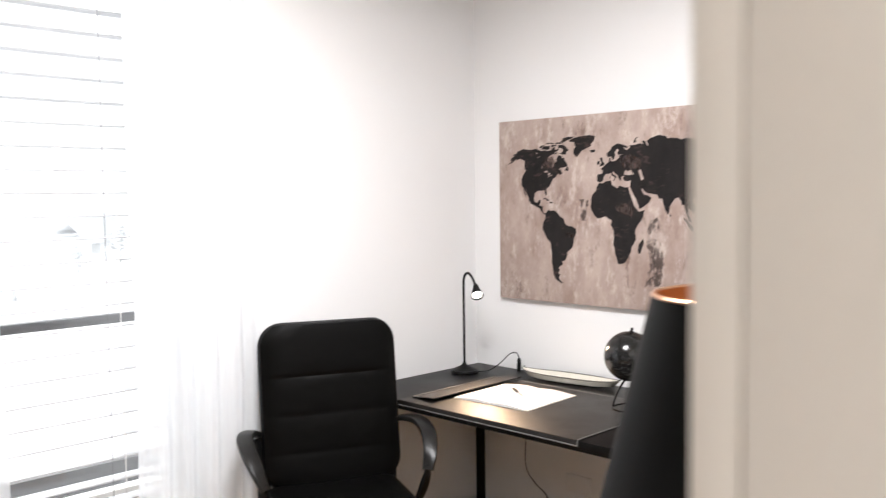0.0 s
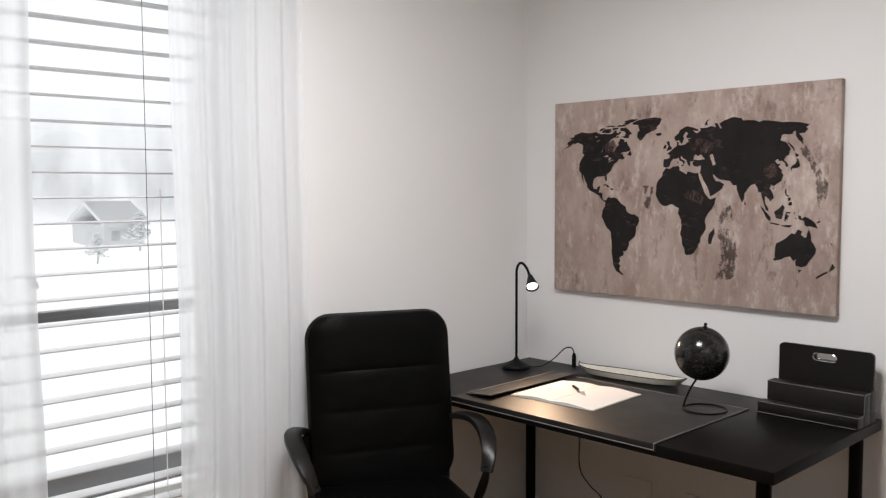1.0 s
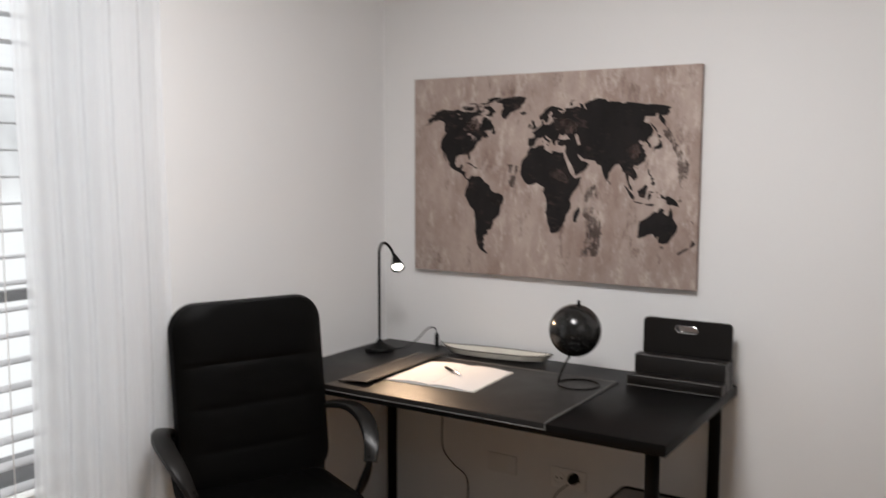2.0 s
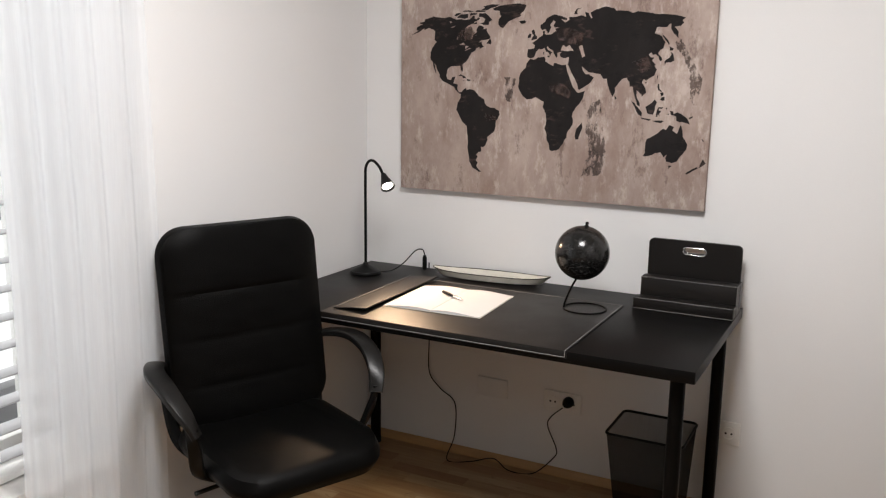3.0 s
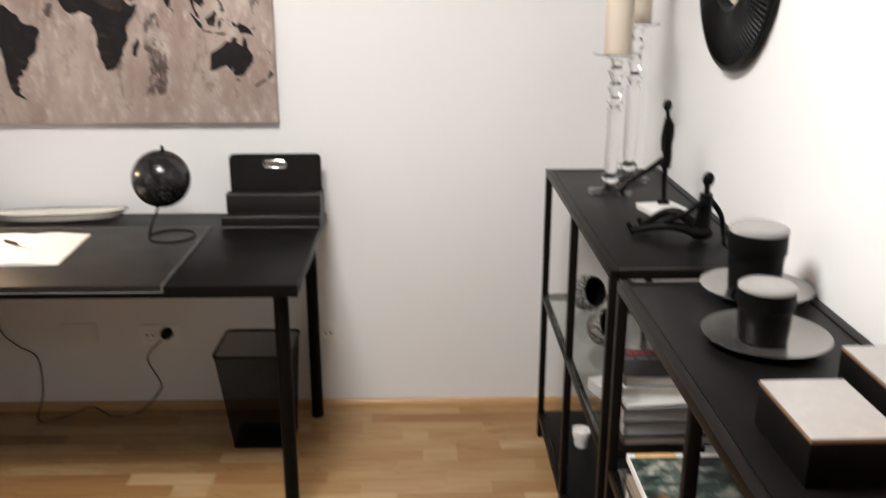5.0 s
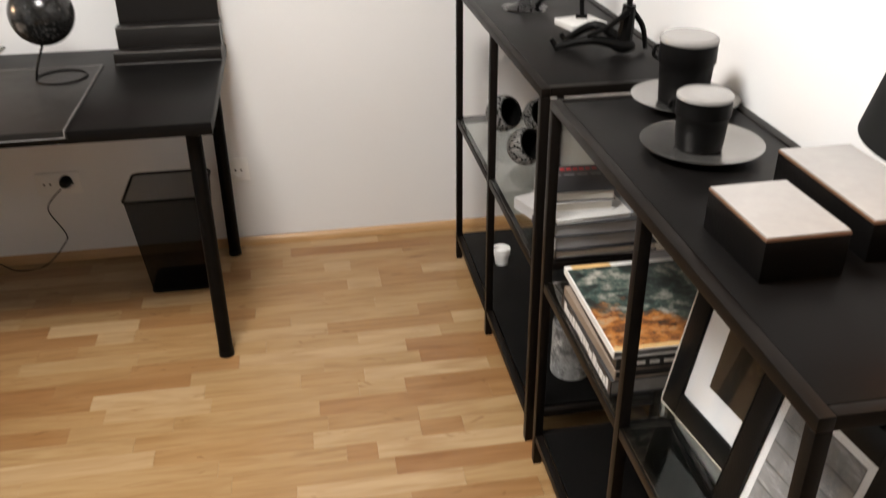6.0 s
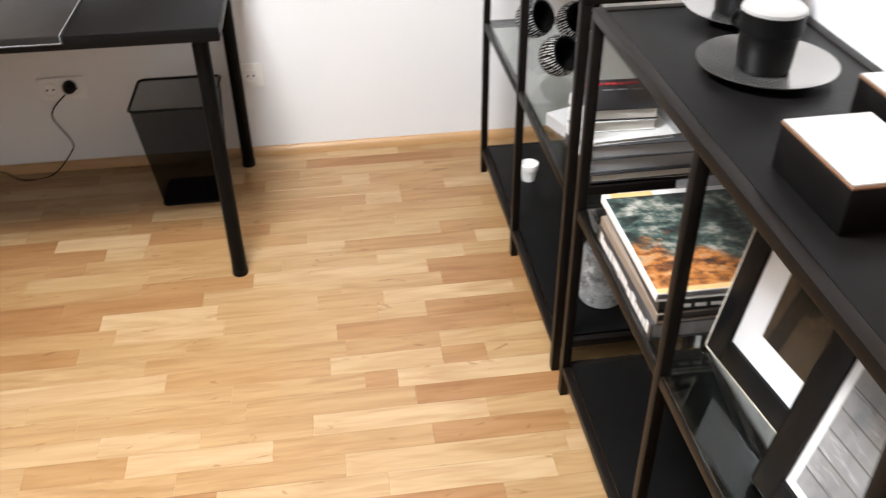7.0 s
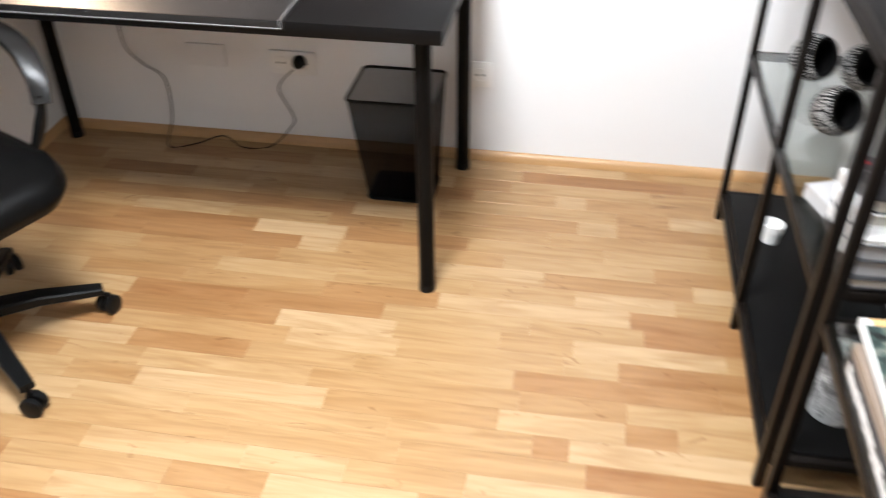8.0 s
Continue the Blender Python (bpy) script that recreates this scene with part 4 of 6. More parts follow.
# wire mesh waste bin
wb = thing("waste_bin", "black wire mesh waste bin under the desk", "waste bin", (1.404, -0.262, 0))
def tapered(z0, z1, a0, b0_, a1, b1, cy0, cy1, t=0.0015):
    bm = bmesh.new()
    def ring(a, bb, cy, z, r=0.018):
        out = []
        for cx, cyy, s in ((a - r, bb - r, 0), (-a + r, bb - r, 90), (-a + r, -bb + r, 180), (a - r, -bb + r, 270)):
            for k in range(4):
                an = radians(s + 30 * k)
                out.append(bm.verts.new((cx + r * math.cos(an), cyy + r * math.sin(an) + cy, z)))
        return out
    lo, hi = ring(a0, b0_, cy0, z0), ring(a1, b1, cy1, z1)
    n = len(lo)
    for i in range(n):
        j = (i + 1) % n
        bm.faces.new((lo[i], lo[j], hi[j], hi[i]))
    return bm, lo, hi
bm, lo, hi = tapered(0.004, 0.365, 0.098, 0.078, 0.122, 0.112, 0.045, 0.0)
path_hi = [v.co.copy() for v in hi]
path_lo = [v.co.copy() for v in lo]
part("mesh_wall", bm, WIRE, wb, "see-through black mesh")
part("rim", sweep(path_hi, 0.0045, 8, closed=True), BLACK_METAL, wb)
part("foot_rim", sweep(path_lo, 0.004, 8, closed=True), BLACK_METAL, wb)
bm, lo, hi = tapered(0.006, 0.0095, 0.096, 0.076, 0.096, 0.076, 0.045, 0.045)
bm.faces.new(hi)
bm.faces.new(lo[::-1])
part("bottom", bm, BLACK_METAL, wb)

# ---- office chair ----
chair = thing("office_chair", "black leather office chair with looped armrests on castors", "office chair", (0.538, -1.083, 0), -24)
# local x forward, y to its left
for k in range(5):
    a = radians(72 * k + 60)
    c, s = math.cos(a), math.sin(a)
    arm = part("base_arm", sweep([(0.02 * c, 0.02 * s, 0.105), (0.15 * c, 0.15 * s, 0.098), (0.295 * c, 0.295 * s, 0.072)], lambda u: 1.15 - 0.45 * u, 10, flat=(0.05, 0.032)), BLACK_PLASTIC, chair)
    part("castor_stem", lathe([(0, 0.045), (0.007, 0.045), (0.007, 0.075), (0, 0.075)], 10, at=(0.29 * c, 0.29 * s, 0)), BLACK_METAL, arm)
    ca = radians(72 * k + 100)
    for side in (-1, 1):
        part("castor", lathe([(0, -0.009), (0.018, -0.009), (0.025, -0.006), (0.0255, 0.004), (0.021, 0.009), (0, 0.0095)], 22), BLACK_PLASTIC, arm,
             m=Matrix.Translation((0.3 * c - side * 0.0135 * math.sin(ca), 0.3 * s + side * 0.0135 * math.cos(ca), 0.0256)) @ Matrix.Rotation(ca, 4, "Z") @ Matrix.Rotation(radians(90 * side), 4, "X"))
part("gas_lift", lathe([(0, 0.08), (0.034, 0.08), (0.034, 0.125), (0.026, 0.13), (0.026, 0.26), (0.016, 0.262), (0.016, 0.37), (0, 0.37)], 24), BLACK_METAL, chair)
part("mechanism", cube(-0.12, 0.11, -0.07, 0.07, 0.365, 0.405, 0.01), BLACK_METAL, chair)
part("lever", sweep([(0.03, -0.06, 0.385), (0.03, -0.2, 0.382), (0.03, -0.255, 0.378)], 0.006, 8), BLACK_PLASTIC, chair)
seat = rounded_slab(0.47, 0.45, 0.08, 0.1, 8)
bmesh.ops.rotate(seat, verts=seat.verts[:], cent=(0, 0, 0), matrix=Matrix.Rotation(radians(90), 3, "X"))
bmesh.ops.rotate(seat, verts=seat.verts[:], cent=(0, 0, 0), matrix=Matrix.Rotation(radians(90), 3, "Z"))
bmesh.ops.subdivide_edges(seat, edges=seat.edges[:], cuts=1, use_grid_fill=True)
for v in seat.verts:
    fx = (v.co.x + 0.24) / 0.48
    v.co.z += 0.45 - 0.028 * max(0, fx - 0.75) / 0.25 + 0.01 * (1 - fx)
    v.co.x += 0.022
part("seat", seat, LEATHER, chair)
# backrest: padded segments with seams, leaning back
lean = Matrix.Translation((-0.135, 0.016, 0.47)) @ Matrix.Rotation(radians(-8), 4, "Y") @ Matrix.Rotation(radians(90), 4, "Z")
bw, bh = 0.5, 0.585
segs = ((0.0, 0.13), (0.13, 0.26), (0.26, 0.395), (0.395, 0.585))
shell = rounded_slab(bw, bh, 0.05, 0.085, 10)
for v in shell.verts:
    v.co.z += bh / 2
    v.co.y += 0.028
back = part("backrest", shell, LEATHER, chair, m=lean)
bm = bmesh.new()
nx, nz = 34, 72
def back_half(zz):
    r = 0.085
    top, bot = bh - zz, zz
    d = min(top, bot)
    return bw / 2 - 0.012 - (r - math.sqrt(max(0, r * r - (r - d) ** 2)) if d < r else 0)
gridb = []
for j in range(nz + 1):
    zz = 0.012 + (bh - 0.024) * j / nz
    puff = 0.0
    for s0, s1 in segs:
        if s0 <= zz <= s1:
            u = (zz - s0) / (s1 - s0)
            puff = 0.010 + (0.009 if s1 < 0.5 else 0.013) * (max(0.0, math.sin(math.pi * u)) ** 0.16)
    hwid = back_half(zz)
    row = []
    for i in range(nx + 1):
        u = i / nx * 2 - 1
        e = (1 - abs(u) ** 6)
        wrinkle = 0.0012 * noise.noise((u * 4, zz * 30, 1.7))
        row.append(bm.verts.new((u * hwid, -0.0 - puff * e - 0.006 * (1 - u * u) - wrinkle, zz)))
    gridb.append(row)
for a, c in zip(gridb, gridb[1:]):
    for i in range(nx):
        bm.faces.new((a[i], a[i + 1], c[i + 1], c[i]))
part("cushion", bm, LEATHER, back, "padded front with horizontal seams")
for sd in (-1, 1):
    pad_path = smooth_path([(-0.21, 0.238 * sd, 0.66), (-0.165, 0.272 * sd, 0.684), (-0.08, 0.306 * sd, 0.69), (0.01, 0.308 * sd, 0.668), (0.075, 0.292 * sd, 0.62), (0.102, 0.272 * sd, 0.566)], 6)
    ar = part("armrest", sweep(pad_path, lambda u: 0.78 + 0.27 * math.sin(math.pi * min(1, u * 1.05)), 14, flat=(0.052, 0.022)), ARM_GLOSS, chair)
    part("arm_strut", sweep(smooth_path([(0.088, 0.28 * sd, 0.585), (0.082, 0.272 * sd, 0.53), (0.05, 0.25 * sd, 0.445), (0.02, 0.2 * sd, 0.402)], 6), 1.0, 12, flat=(0.036, 0.02)), BLACK_PLASTIC, ar)
    part("arm_bracket", sweep(smooth_path([(-0.192, 0.245 * sd, 0.655), (-0.178, 0.234 * sd, 0.53), (-0.15, 0.22 * sd, 0.45), (-0.1, 0.18 * sd, 0.405)], 6), 1.0, 12, flat=(0.036, 0.02)), BLACK_PLASTIC, ar)

# ---- world map canvas ----
MX0, MX1, MZ0, MZ1 = 0.329, 1.472, 1.045, 1.800
mp_c = thing("map_canvas", "wide beige canvas print of a charcoal world map", "wall art", (MX0, -0.001, MZ0))
part("canvas", cube(0, MX1 - MX0, -0.026, 0, 0, MZ1 - MZ0, 0.002), CANVAS, mp_c)
# curved map projection: lengths of the parallels and their heights, every five degrees
PLEN = (1, .9986, .9954, .99, .9822, .973, .96, .9427, .9216, .8962, .8679, .835, .7986, .7597, .7186, .6732, .6213, .5722, .5322)
PDFE = (0, .062, .124, .186, .248, .31, .372, .434, .4958, .5571, .6176, .6769, .7346, .7903, .8435, .8936, .9394, .9761, 1)


def project(lon, lat):
    a = min(abs(lat) / 5, 17.999)
    i = int(a)
    k = a - i
    wl_ = PLEN[i] * (1 - k) + PLEN[i + 1] * k
    hh = (PDFE[i] * (1 - k) + PDFE[i + 1] * k) * (1 if lat >= 0 else -1)
    return 0.867 + 0.00362 * lon * wl_ - MX0, 1.371 + 0.36 * hh - MZ0


LANDS = {
    "alaska_to_labrador": [(-168, 66), (-162, 66.5), (-166, 68.5), (-157, 71.2), (-141, 69.7), (-128, 70.5), (-124, 69.5), (-115, 68), (-109, 68), (-96, 68), (-95, 71.5), (-92, 71), (-90, 68.8), (-86, 68), (-85, 69.7), (-81, 69), (-82, 67), (-87, 66), (-86, 64.5), (-92, 63), (-94.5, 60), (-93, 58.8), (-92.5, 57), (-88, 56.5), (-82.3, 55.2), (-82, 52.8), (-80, 51.2), (-78.8, 52), (-79, 54.5), (-76.6, 57.2), (-78.4, 58.8), (-77.4, 62.5), (-73.6, 62.3), (-69.5, 61), (-69.6, 59), (-65, 60), (-64, 58), (-61.5, 56.5), (-57, 53.5), (-55.8, 52), (-58.5, 51), (-66.5, 50.2), (-69, 48.5)],
    "quebec_to_baja": [(-65, 49.2), (-64.5, 47), (-61, 45.3), (-65.5, 43.6), (-66.5, 45), (-70, 43.7), (-70.3, 41.7), (-74, 40.6), (-75.5, 37), (-76, 35), (-81.3, 31), (-79.5, 27), (-80, 24.8), (-82, 27), (-83.5, 29.8), (-89.5, 29.8), (-94, 29.5), (-97.3, 27.5), (-97.7, 22.5), (-96, 19), (-92, 18.6), (-90.4, 21), (-87, 21.4), (-88.3, 18), (-88.6, 15.8), (-83.3, 15), (-83.7, 11), (-81.5, 8.9), (-78, 9.2), (-77.6, 7.6), (-80.3, 7.5), (-85.7, 10.5), (-87.6, 13), (-92, 14.4), (-96, 15.8), (-102, 18), (-105.5, 20.5), (-105.5, 22.8), (-109.4, 26), (-112.8, 30.5), (-114.6, 31.5), (-112, 27.5), (-110, 23.2), (-112, 25.5), (-115, 29.5), (-117.3, 33)],
    "california_to_alaska": [(-120.6, 34.6), (-122.5, 37.5), (-124.3, 40.5), (-124, 46.5), (-123, 49), (-127.5, 51.2), (-130.5, 54.7), (-134, 58), (-139.5, 59.6), (-146, 60.7), (-151.5, 59.3), (-153, 60.8), (-156, 57.5), (-165, 54.4), (-158, 58.5), (-162, 59), (-165.5, 61.5), (-161, 64.5), (-166, 64.5)],
    "south_america": [(-79.5, 7.5), (-77.5, 10.6), (-73.7, 12.3), (-73.5, 10.8), (-70, 11.5), (-64, 10.6), (-59, 6), (-53.5, 4), (-52, 0.5), (-50.5, -1), (-46, -2.7), (-42, -2.9), (-36.5, -5.3), (-36, -8.5), (-38, -11.5), (-40, -13), (-40.5, -17.5), (-42.5, -22), (-46, -23.5), (-50, -26), (-50.3, -28.7), (-53, -33), (-56, -34.9), (-59.5, -34.3), (-58.5, -36.5), (-60, -38.5), (-63, -39), (-66, -41), (-65, -42.7), (-68.3, -46), (-67, -47.8), (-70, -50.5), (-69, -52.5), (-65.5, -55), (-69, -55.3), (-75, -52.5), (-77, -47), (-75.5, -42), (-75.5, -37), (-73.5, -32), (-73, -24), (-72.8, -18.4), (-78, -14.7), (-82, -8), (-84.3, -5.5), (-83, -2.5), (-82.5, 0.5), (-81, 2), (-79.5, 4)],
    "greenland": [(-58, 75.5), (-68, 76.2), (-72, 78.5), (-62, 81.5), (-46, 82.5), (-32, 83.4), (-18, 81.5), (-19, 77), (-20, 74), (-24, 72), (-22, 70.3), (-32, 68), (-39, 65.5), (-43, 60), (-48, 61), (-52, 64), (-53.5, 67.5), (-51, 70), (-55, 72)],
    "africa_east": [(-6, 35.8), (-2, 35.1), (3, 36.8), (10, 37.3), (11, 35), (10.3, 34), (15, 32.3), (19, 30.3), (20, 32.5), (23, 32.6), (29, 30.9), (32.3, 31.2), (33.5, 27), (35, 23.5), (37, 19), (39, 15), (42.8, 11.6), (45, 10.5), (51.2, 11.9), (49, 6.5), (46, 2.5), (42, -1), (39.5, -4.5), (39.2, -7.5), (40.5, -11), (40, -14.5), (36, -18.8), (35, -21), (35.4, -24), (32.8, -26), (32, -28.8), (28.5, -33), (26, -34), (20.5, -34.8), (18.5, -33.5), (17, -29), (15, -26), (14, -21.5), (11.8, -17.5), (13.6, -12), (12.3, -6), (9, -1), (9.7, 3.5), (6, 4.3), (2, 6.3), (-3, 5)],
    "africa_west": [(-7.6, 4.4), (-12.5, 7.5), (-16.5, 12.3), (-17.3, 14.8), (-16.3, 19), (-17, 21), (-14.8, 25.5), (-10, 29.5), (-9.6, 32)],
    "iberia_to_ob": [(-9, 37), (-9.3, 39), (-8.8, 43.2), (-1.8, 43.4), (-1.2, 46), (-4.6, 48), (-1.5, 49), (1.6, 50.8), (4.5, 52.3), (8, 54), (8.2, 57), (10.6, 57.5), (10, 55), (12.5, 54.3), (18.5, 54.7), (21, 56), (24, 57.3), (23.5, 59.2), (29.5, 59.9), (23, 60), (21.5, 61.5), (25.3, 64.8), (22, 65.8), (17.5, 62), (18.8, 60), (16.5, 57), (14.2, 55.5), (11.3, 58.8), (7, 58), (5, 60.5), (5.5, 62.2), (11.5, 64.8), (14.5, 68), (19.5, 70), (25.5, 71), (31, 70.2), (41, 67.5), (40, 66.2), (33, 66.7), (37.5, 64), (40, 64.8), (43.8, 66.2), (44, 68.5), (53.5, 68.5), (60.5, 69.8), (67, 69), (68.5, 72.8), (73, 71.5)],
    "ob_to_shanghai": [(72.5, 67), (75, 68), (75, 72), (80, 73.5), (87, 75), (104, 77.6), (113, 75.5), (112, 73.7), (127, 73.2), (130, 71), (140, 72.6), (152, 71), (160, 69.7), (170, 69.8), (178, 69.2), (188, 66.5), (180, 64.6), (178, 62.5), (170, 60), (163.5, 59.8), (162, 56), (158.5, 53), (156.7, 51), (155.7, 55), (157, 58), (163, 61.8), (160, 61.6), (155, 59.3), (143, 59.3), (135.5, 54.7), (141, 53), (140.3, 48), (135, 43.8), (131, 42.7), (127.5, 39.8), (129.3, 37), (129, 35.2), (126.4, 34.6), (126.6, 37.5), (125, 39.5), (121.7, 39), (121.5, 40.8), (118, 39.2), (119, 37.3), (122.3, 37), (119.3, 35), (121.8, 31.5)],
    "shanghai_to_aden": [(121.5, 28.5), (118.5, 24.5), (113.5, 22.3), (110, 20.5), (108, 21.6), (105.8, 19), (108.8, 15), (109.3, 11.7), (105, 8.8), (104.8, 10.4), (100.8, 13.4), (100.2, 10), (101, 7), (103.4, 4), (104, 1.4), (101, 3), (99.4, 6.5), (98, 10), (97.3, 16), (94.5, 16), (94, 19), (91.8, 22.4), (89, 21.8), (86.8, 21), (82.3, 16.6), (80.2, 15), (80, 11), (77.6, 8.1), (74.8, 13), (72.8, 19), (72.5, 21.5), (69, 21.5), (67, 24.8), (61.5, 25.2), (57, 26), (54, 26.7), (50.8, 29), (48.5, 30.2), (50, 26.7), (51.5, 24.4), (55.5, 24.6), (56.6, 23.8), (59.8, 22.4), (57.5, 19), (52, 15.8), (45.5, 12.9), (44, 13.5), (43.6, 16.5)],
    "mecca_to_gibraltar": [(40.5, 21.5), (36.5, 27.5), (34.5, 31.5), (36, 36), (32, 36.2), (27.5, 37), (26.3, 39.5), (29, 41), (26, 40.8), (23.8, 40.2), (24, 38), (22.8, 36.6), (21.2, 38.2), (19.4, 41.5), (15.5, 43.7), (13.6, 45.5), (12.4, 44.3), (14, 42.5), (16, 41.8), (18.4, 40.2), (16.9, 40), (16.2, 38), (14.6, 40), (12, 41.5), (10.2, 43.9), (6.5, 43.2), (3.2, 43.2), (0.5, 40.8), (-0.2, 38.8), (-2, 36.8), (-5.5, 36.1)],
    "australia": [(113.8, -22.5), (114, -26), (115.7, -32), (115.2, -34.3), (118, -35), (123.7, -33.9), (126, -32.3), (131.2, -31.5), (135.8, -34.8), (137.8, -33), (138.2, -35.6), (140.5, -38), (144, -38.5), (146.4, -39), (150, -37.2), (151.5, -33), (153.5, -28.3), (152.8, -25), (149.5, -22), (146.2, -19), (145.3, -15), (142.6, -10.8), (141.6, -14), (140.8, -17.5), (135.5, -15), (136.6, -12.2), (132.5, -11.3), (129.8, -14.8), (126.8, -14), (123.5, -17), (119, -20)],
    "new_guinea": [(131, -0.8), (134.2, -1), (135, -3.3), (138, -1.7), (145.5, -4.5), (147.5, -6.2), (150.5, -10.4), (147, -9.5), (143.3, -8.6), (141, -9.1), (138, -8), (137.5, -5), (133, -4)],
    "new_britain": [(148.5, -5.6), (152, -4.2), (151.5, -5.6), (149, -6.3)],
    "new_caledonia": [(164, -20), (167, -22.2), (166.4, -22.4), (164, -20.6)],
    "borneo": [(109, 1.5), (111.5, 2.5), (115, 5), (117, 7), (119, 5), (117.8, 2), (117.5, -0.8), (116, -4), (111, -3.2), (109.5, -0.8)],
    "sumatra": [(95.2, 5.7), (98, 4.3), (103.5, -0.5), (106, -3), (105.8, -5.8), (102.3, -4), (98.7, 1.5)],
    "java": [(105, -6.3), (108.5, -6.6), (114.4, -7.6), (114.4, -8.7), (106.5, -7.6)],
    "timor": [(116, -8.4), (119, -8.3), (123, -8.2), (127, -8.4), (124, -10.2), (119, -9.5)],
    "madagascar": [(49.2, -12), (50.4, -15.7), (48, -22), (47, -25), (44.5, -25), (43.4, -22.5), (44.3, -16.5)],
    "great_britain": [(-5.5, 50), (1, 51), (1.5, 52.8), (-1.5, 55), (-2, 57.5), (-3.5, 58.6), (-6, 57.5), (-4.8, 55), (-3, 53.8), (-5, 52)],
    "ireland": [(-10, 52), (-6.3, 52.2), (-6, 54.8), (-8.3, 55.2), (-9.8, 53.8)],
    "iceland": [(-24, 65.5), (-21, 63.8), (-17, 63.5), (-13.8, 65), (-16, 66.5), (-21, 66)],
    "baffin_island": [(-64.5, 63), (-66, 65.5), (-62, 67), (-68, 70), (-78, 73.5), (-88, 73.6), (-85, 70), (-78, 70), (-73, 68), (-73, 65), (-78, 64.4), (-71, 62.8)],
    "victoria_island": [(-117, 69.5), (-105, 68.8), (-101, 70), (-105, 73), (-114, 73.2), (-118, 71.5)],
    "banks_island": [(-125, 71.5), (-120, 71.5), (-116, 73.5), (-121, 74.4), (-125, 74)],
    "somerset_island": [(-100, 71.5), (-91, 72.5), (-91, 74), (-102, 73.8)],
    "devon_island": [(-96, 75), (-80, 74.7), (-80, 75.8), (-90, 76.5), (-97, 76.4)],
    "melville_island": [(-117, 75.3), (-105, 75), (-98, 75.6), (-110, 76.6), (-117, 76.3)],
    "ellesmere_island": [(-79, 76.4), (-89, 76.6), (-86, 79), (-92, 81), (-80, 83), (-64, 82.5), (-70, 80), (-76, 78.5)],
    "southampton_island": [(-87, 63.7), (-81, 64), (-84, 66)],
    "newfoundland": [(-59, 47.7), (-53.3, 46.8), (-53, 48.6), (-55.7, 51.4), (-57.5, 50.5)],
    "japan": [(130, 31.3), (132, 33.5), (136, 33.6), (140.5, 35.2), (141.8, 39.5), (141, 41.3), (139.7, 39), (136.8, 37), (133, 35.5), (130.5, 34)],
    "hokkaido": [(140, 42), (143.3, 42.1), (145.3, 43.6), (142, 45.4), (141.3, 43.3)],
    "sakhalin": [(142, 46), (143.5, 46.8), (144.3, 49.3), (143, 54.2), (141.8, 52)],
    "taiwan": [(120.2, 23), (121.8, 25.2), (121, 22)],
    "hainan": [(108.7, 19), (111, 20), (110, 18.3)],
    "luzon": [(120.2, 16), (120.8, 18.4), (122.2, 18.3), (122, 15), (124, 13), (123.5, 12.6), (120.7, 13.8)],
    "visayas": [(122, 11.7), (125, 12.4), (125.2, 10.3), (123, 9.2)],
    "mindanao": [(122, 7), (123.5, 8.6), (126.2, 9), (126.3, 6.5), (124, 6)],
    "celebes": [(119, -5.5), (119.4, -1), (120.5, 1.2), (125, 1.6), (124, 0.4), (121, 0.4), (121.5, -1), (123.3, -1), (121.8, -3), (122.5, -5.2), (120.8, -3.5), (120.4, -5.6)],
    "halmahera": [(127.5, 1), (128.6, 1.5), (128.2, -0.8)],
    "seram": [(128, -3.2), (130.8, -3), (130.5, -3.8)],
    "new_zealand_north": [(173, -34.6), (175.5, -36.6), (178.4, -37.8), (177, -39.5), (175.2, -41.5), (174, -39.4)],
    "new_zealand_south": [(172.7, -40.6), (174.2, -41.8), (171, -44.5), (169, -46.6), (166.6, -46), (168.5, -44)],
    "cuba": [(-84.8, 22), (-82, 23.2), (-77, 21.9), (-74.3, 20.2), (-77.5, 19.9), (-80, 22)],
    "hispaniola": [(-74.4, 18.5), (-73, 19.9), (-68.5, 18.7), (-71.5, 17.8)],
    "jamaica": [(-78.3, 18.4), (-76.3, 18.1), (-77.2, 17.7)],
    "puerto_rico": [(-67, 18.4), (-65.7, 18.3), (-67, 17.9)],
    "tasmania": [(144.8, -40.8), (148.2, -41), (147, -43.6)],
    "ceylon": [(79.9, 9.4), (81.8, 7.3), (80.4, 6)],
    "sicily": [(12.5, 38), (15.5, 38.2), (15, 36.8)],
    "sardinia": [(8.3, 40.8), (9.6, 41), (9.4, 39.2), (8.5, 39)],
    "novaya_zemlya": [(52, 71), (55, 73.5), (60, 75.8), (68, 76.8), (60, 75), (57.5, 72.5), (57, 70.8)],
}
coast = LANDS.pop("mecca_to_gibraltar")
LANDS["alaska_to_labrador"] += LANDS.pop("quebec_to_baja") + LANDS.pop("california_to_alaska")
LANDS["africa_east"] += LANDS.pop("africa_west")
LANDS["iberia_to_ob"] += LANDS.pop("ob_to_shanghai") + [(110, 32), (75, 32), (48, 37), (38, 38)] + coast[4:]
LANDS["shanghai_to_aden"] += coast[:4] + [(36, 39), (48, 38.5), (75, 34), (110, 34), (120, 33)]
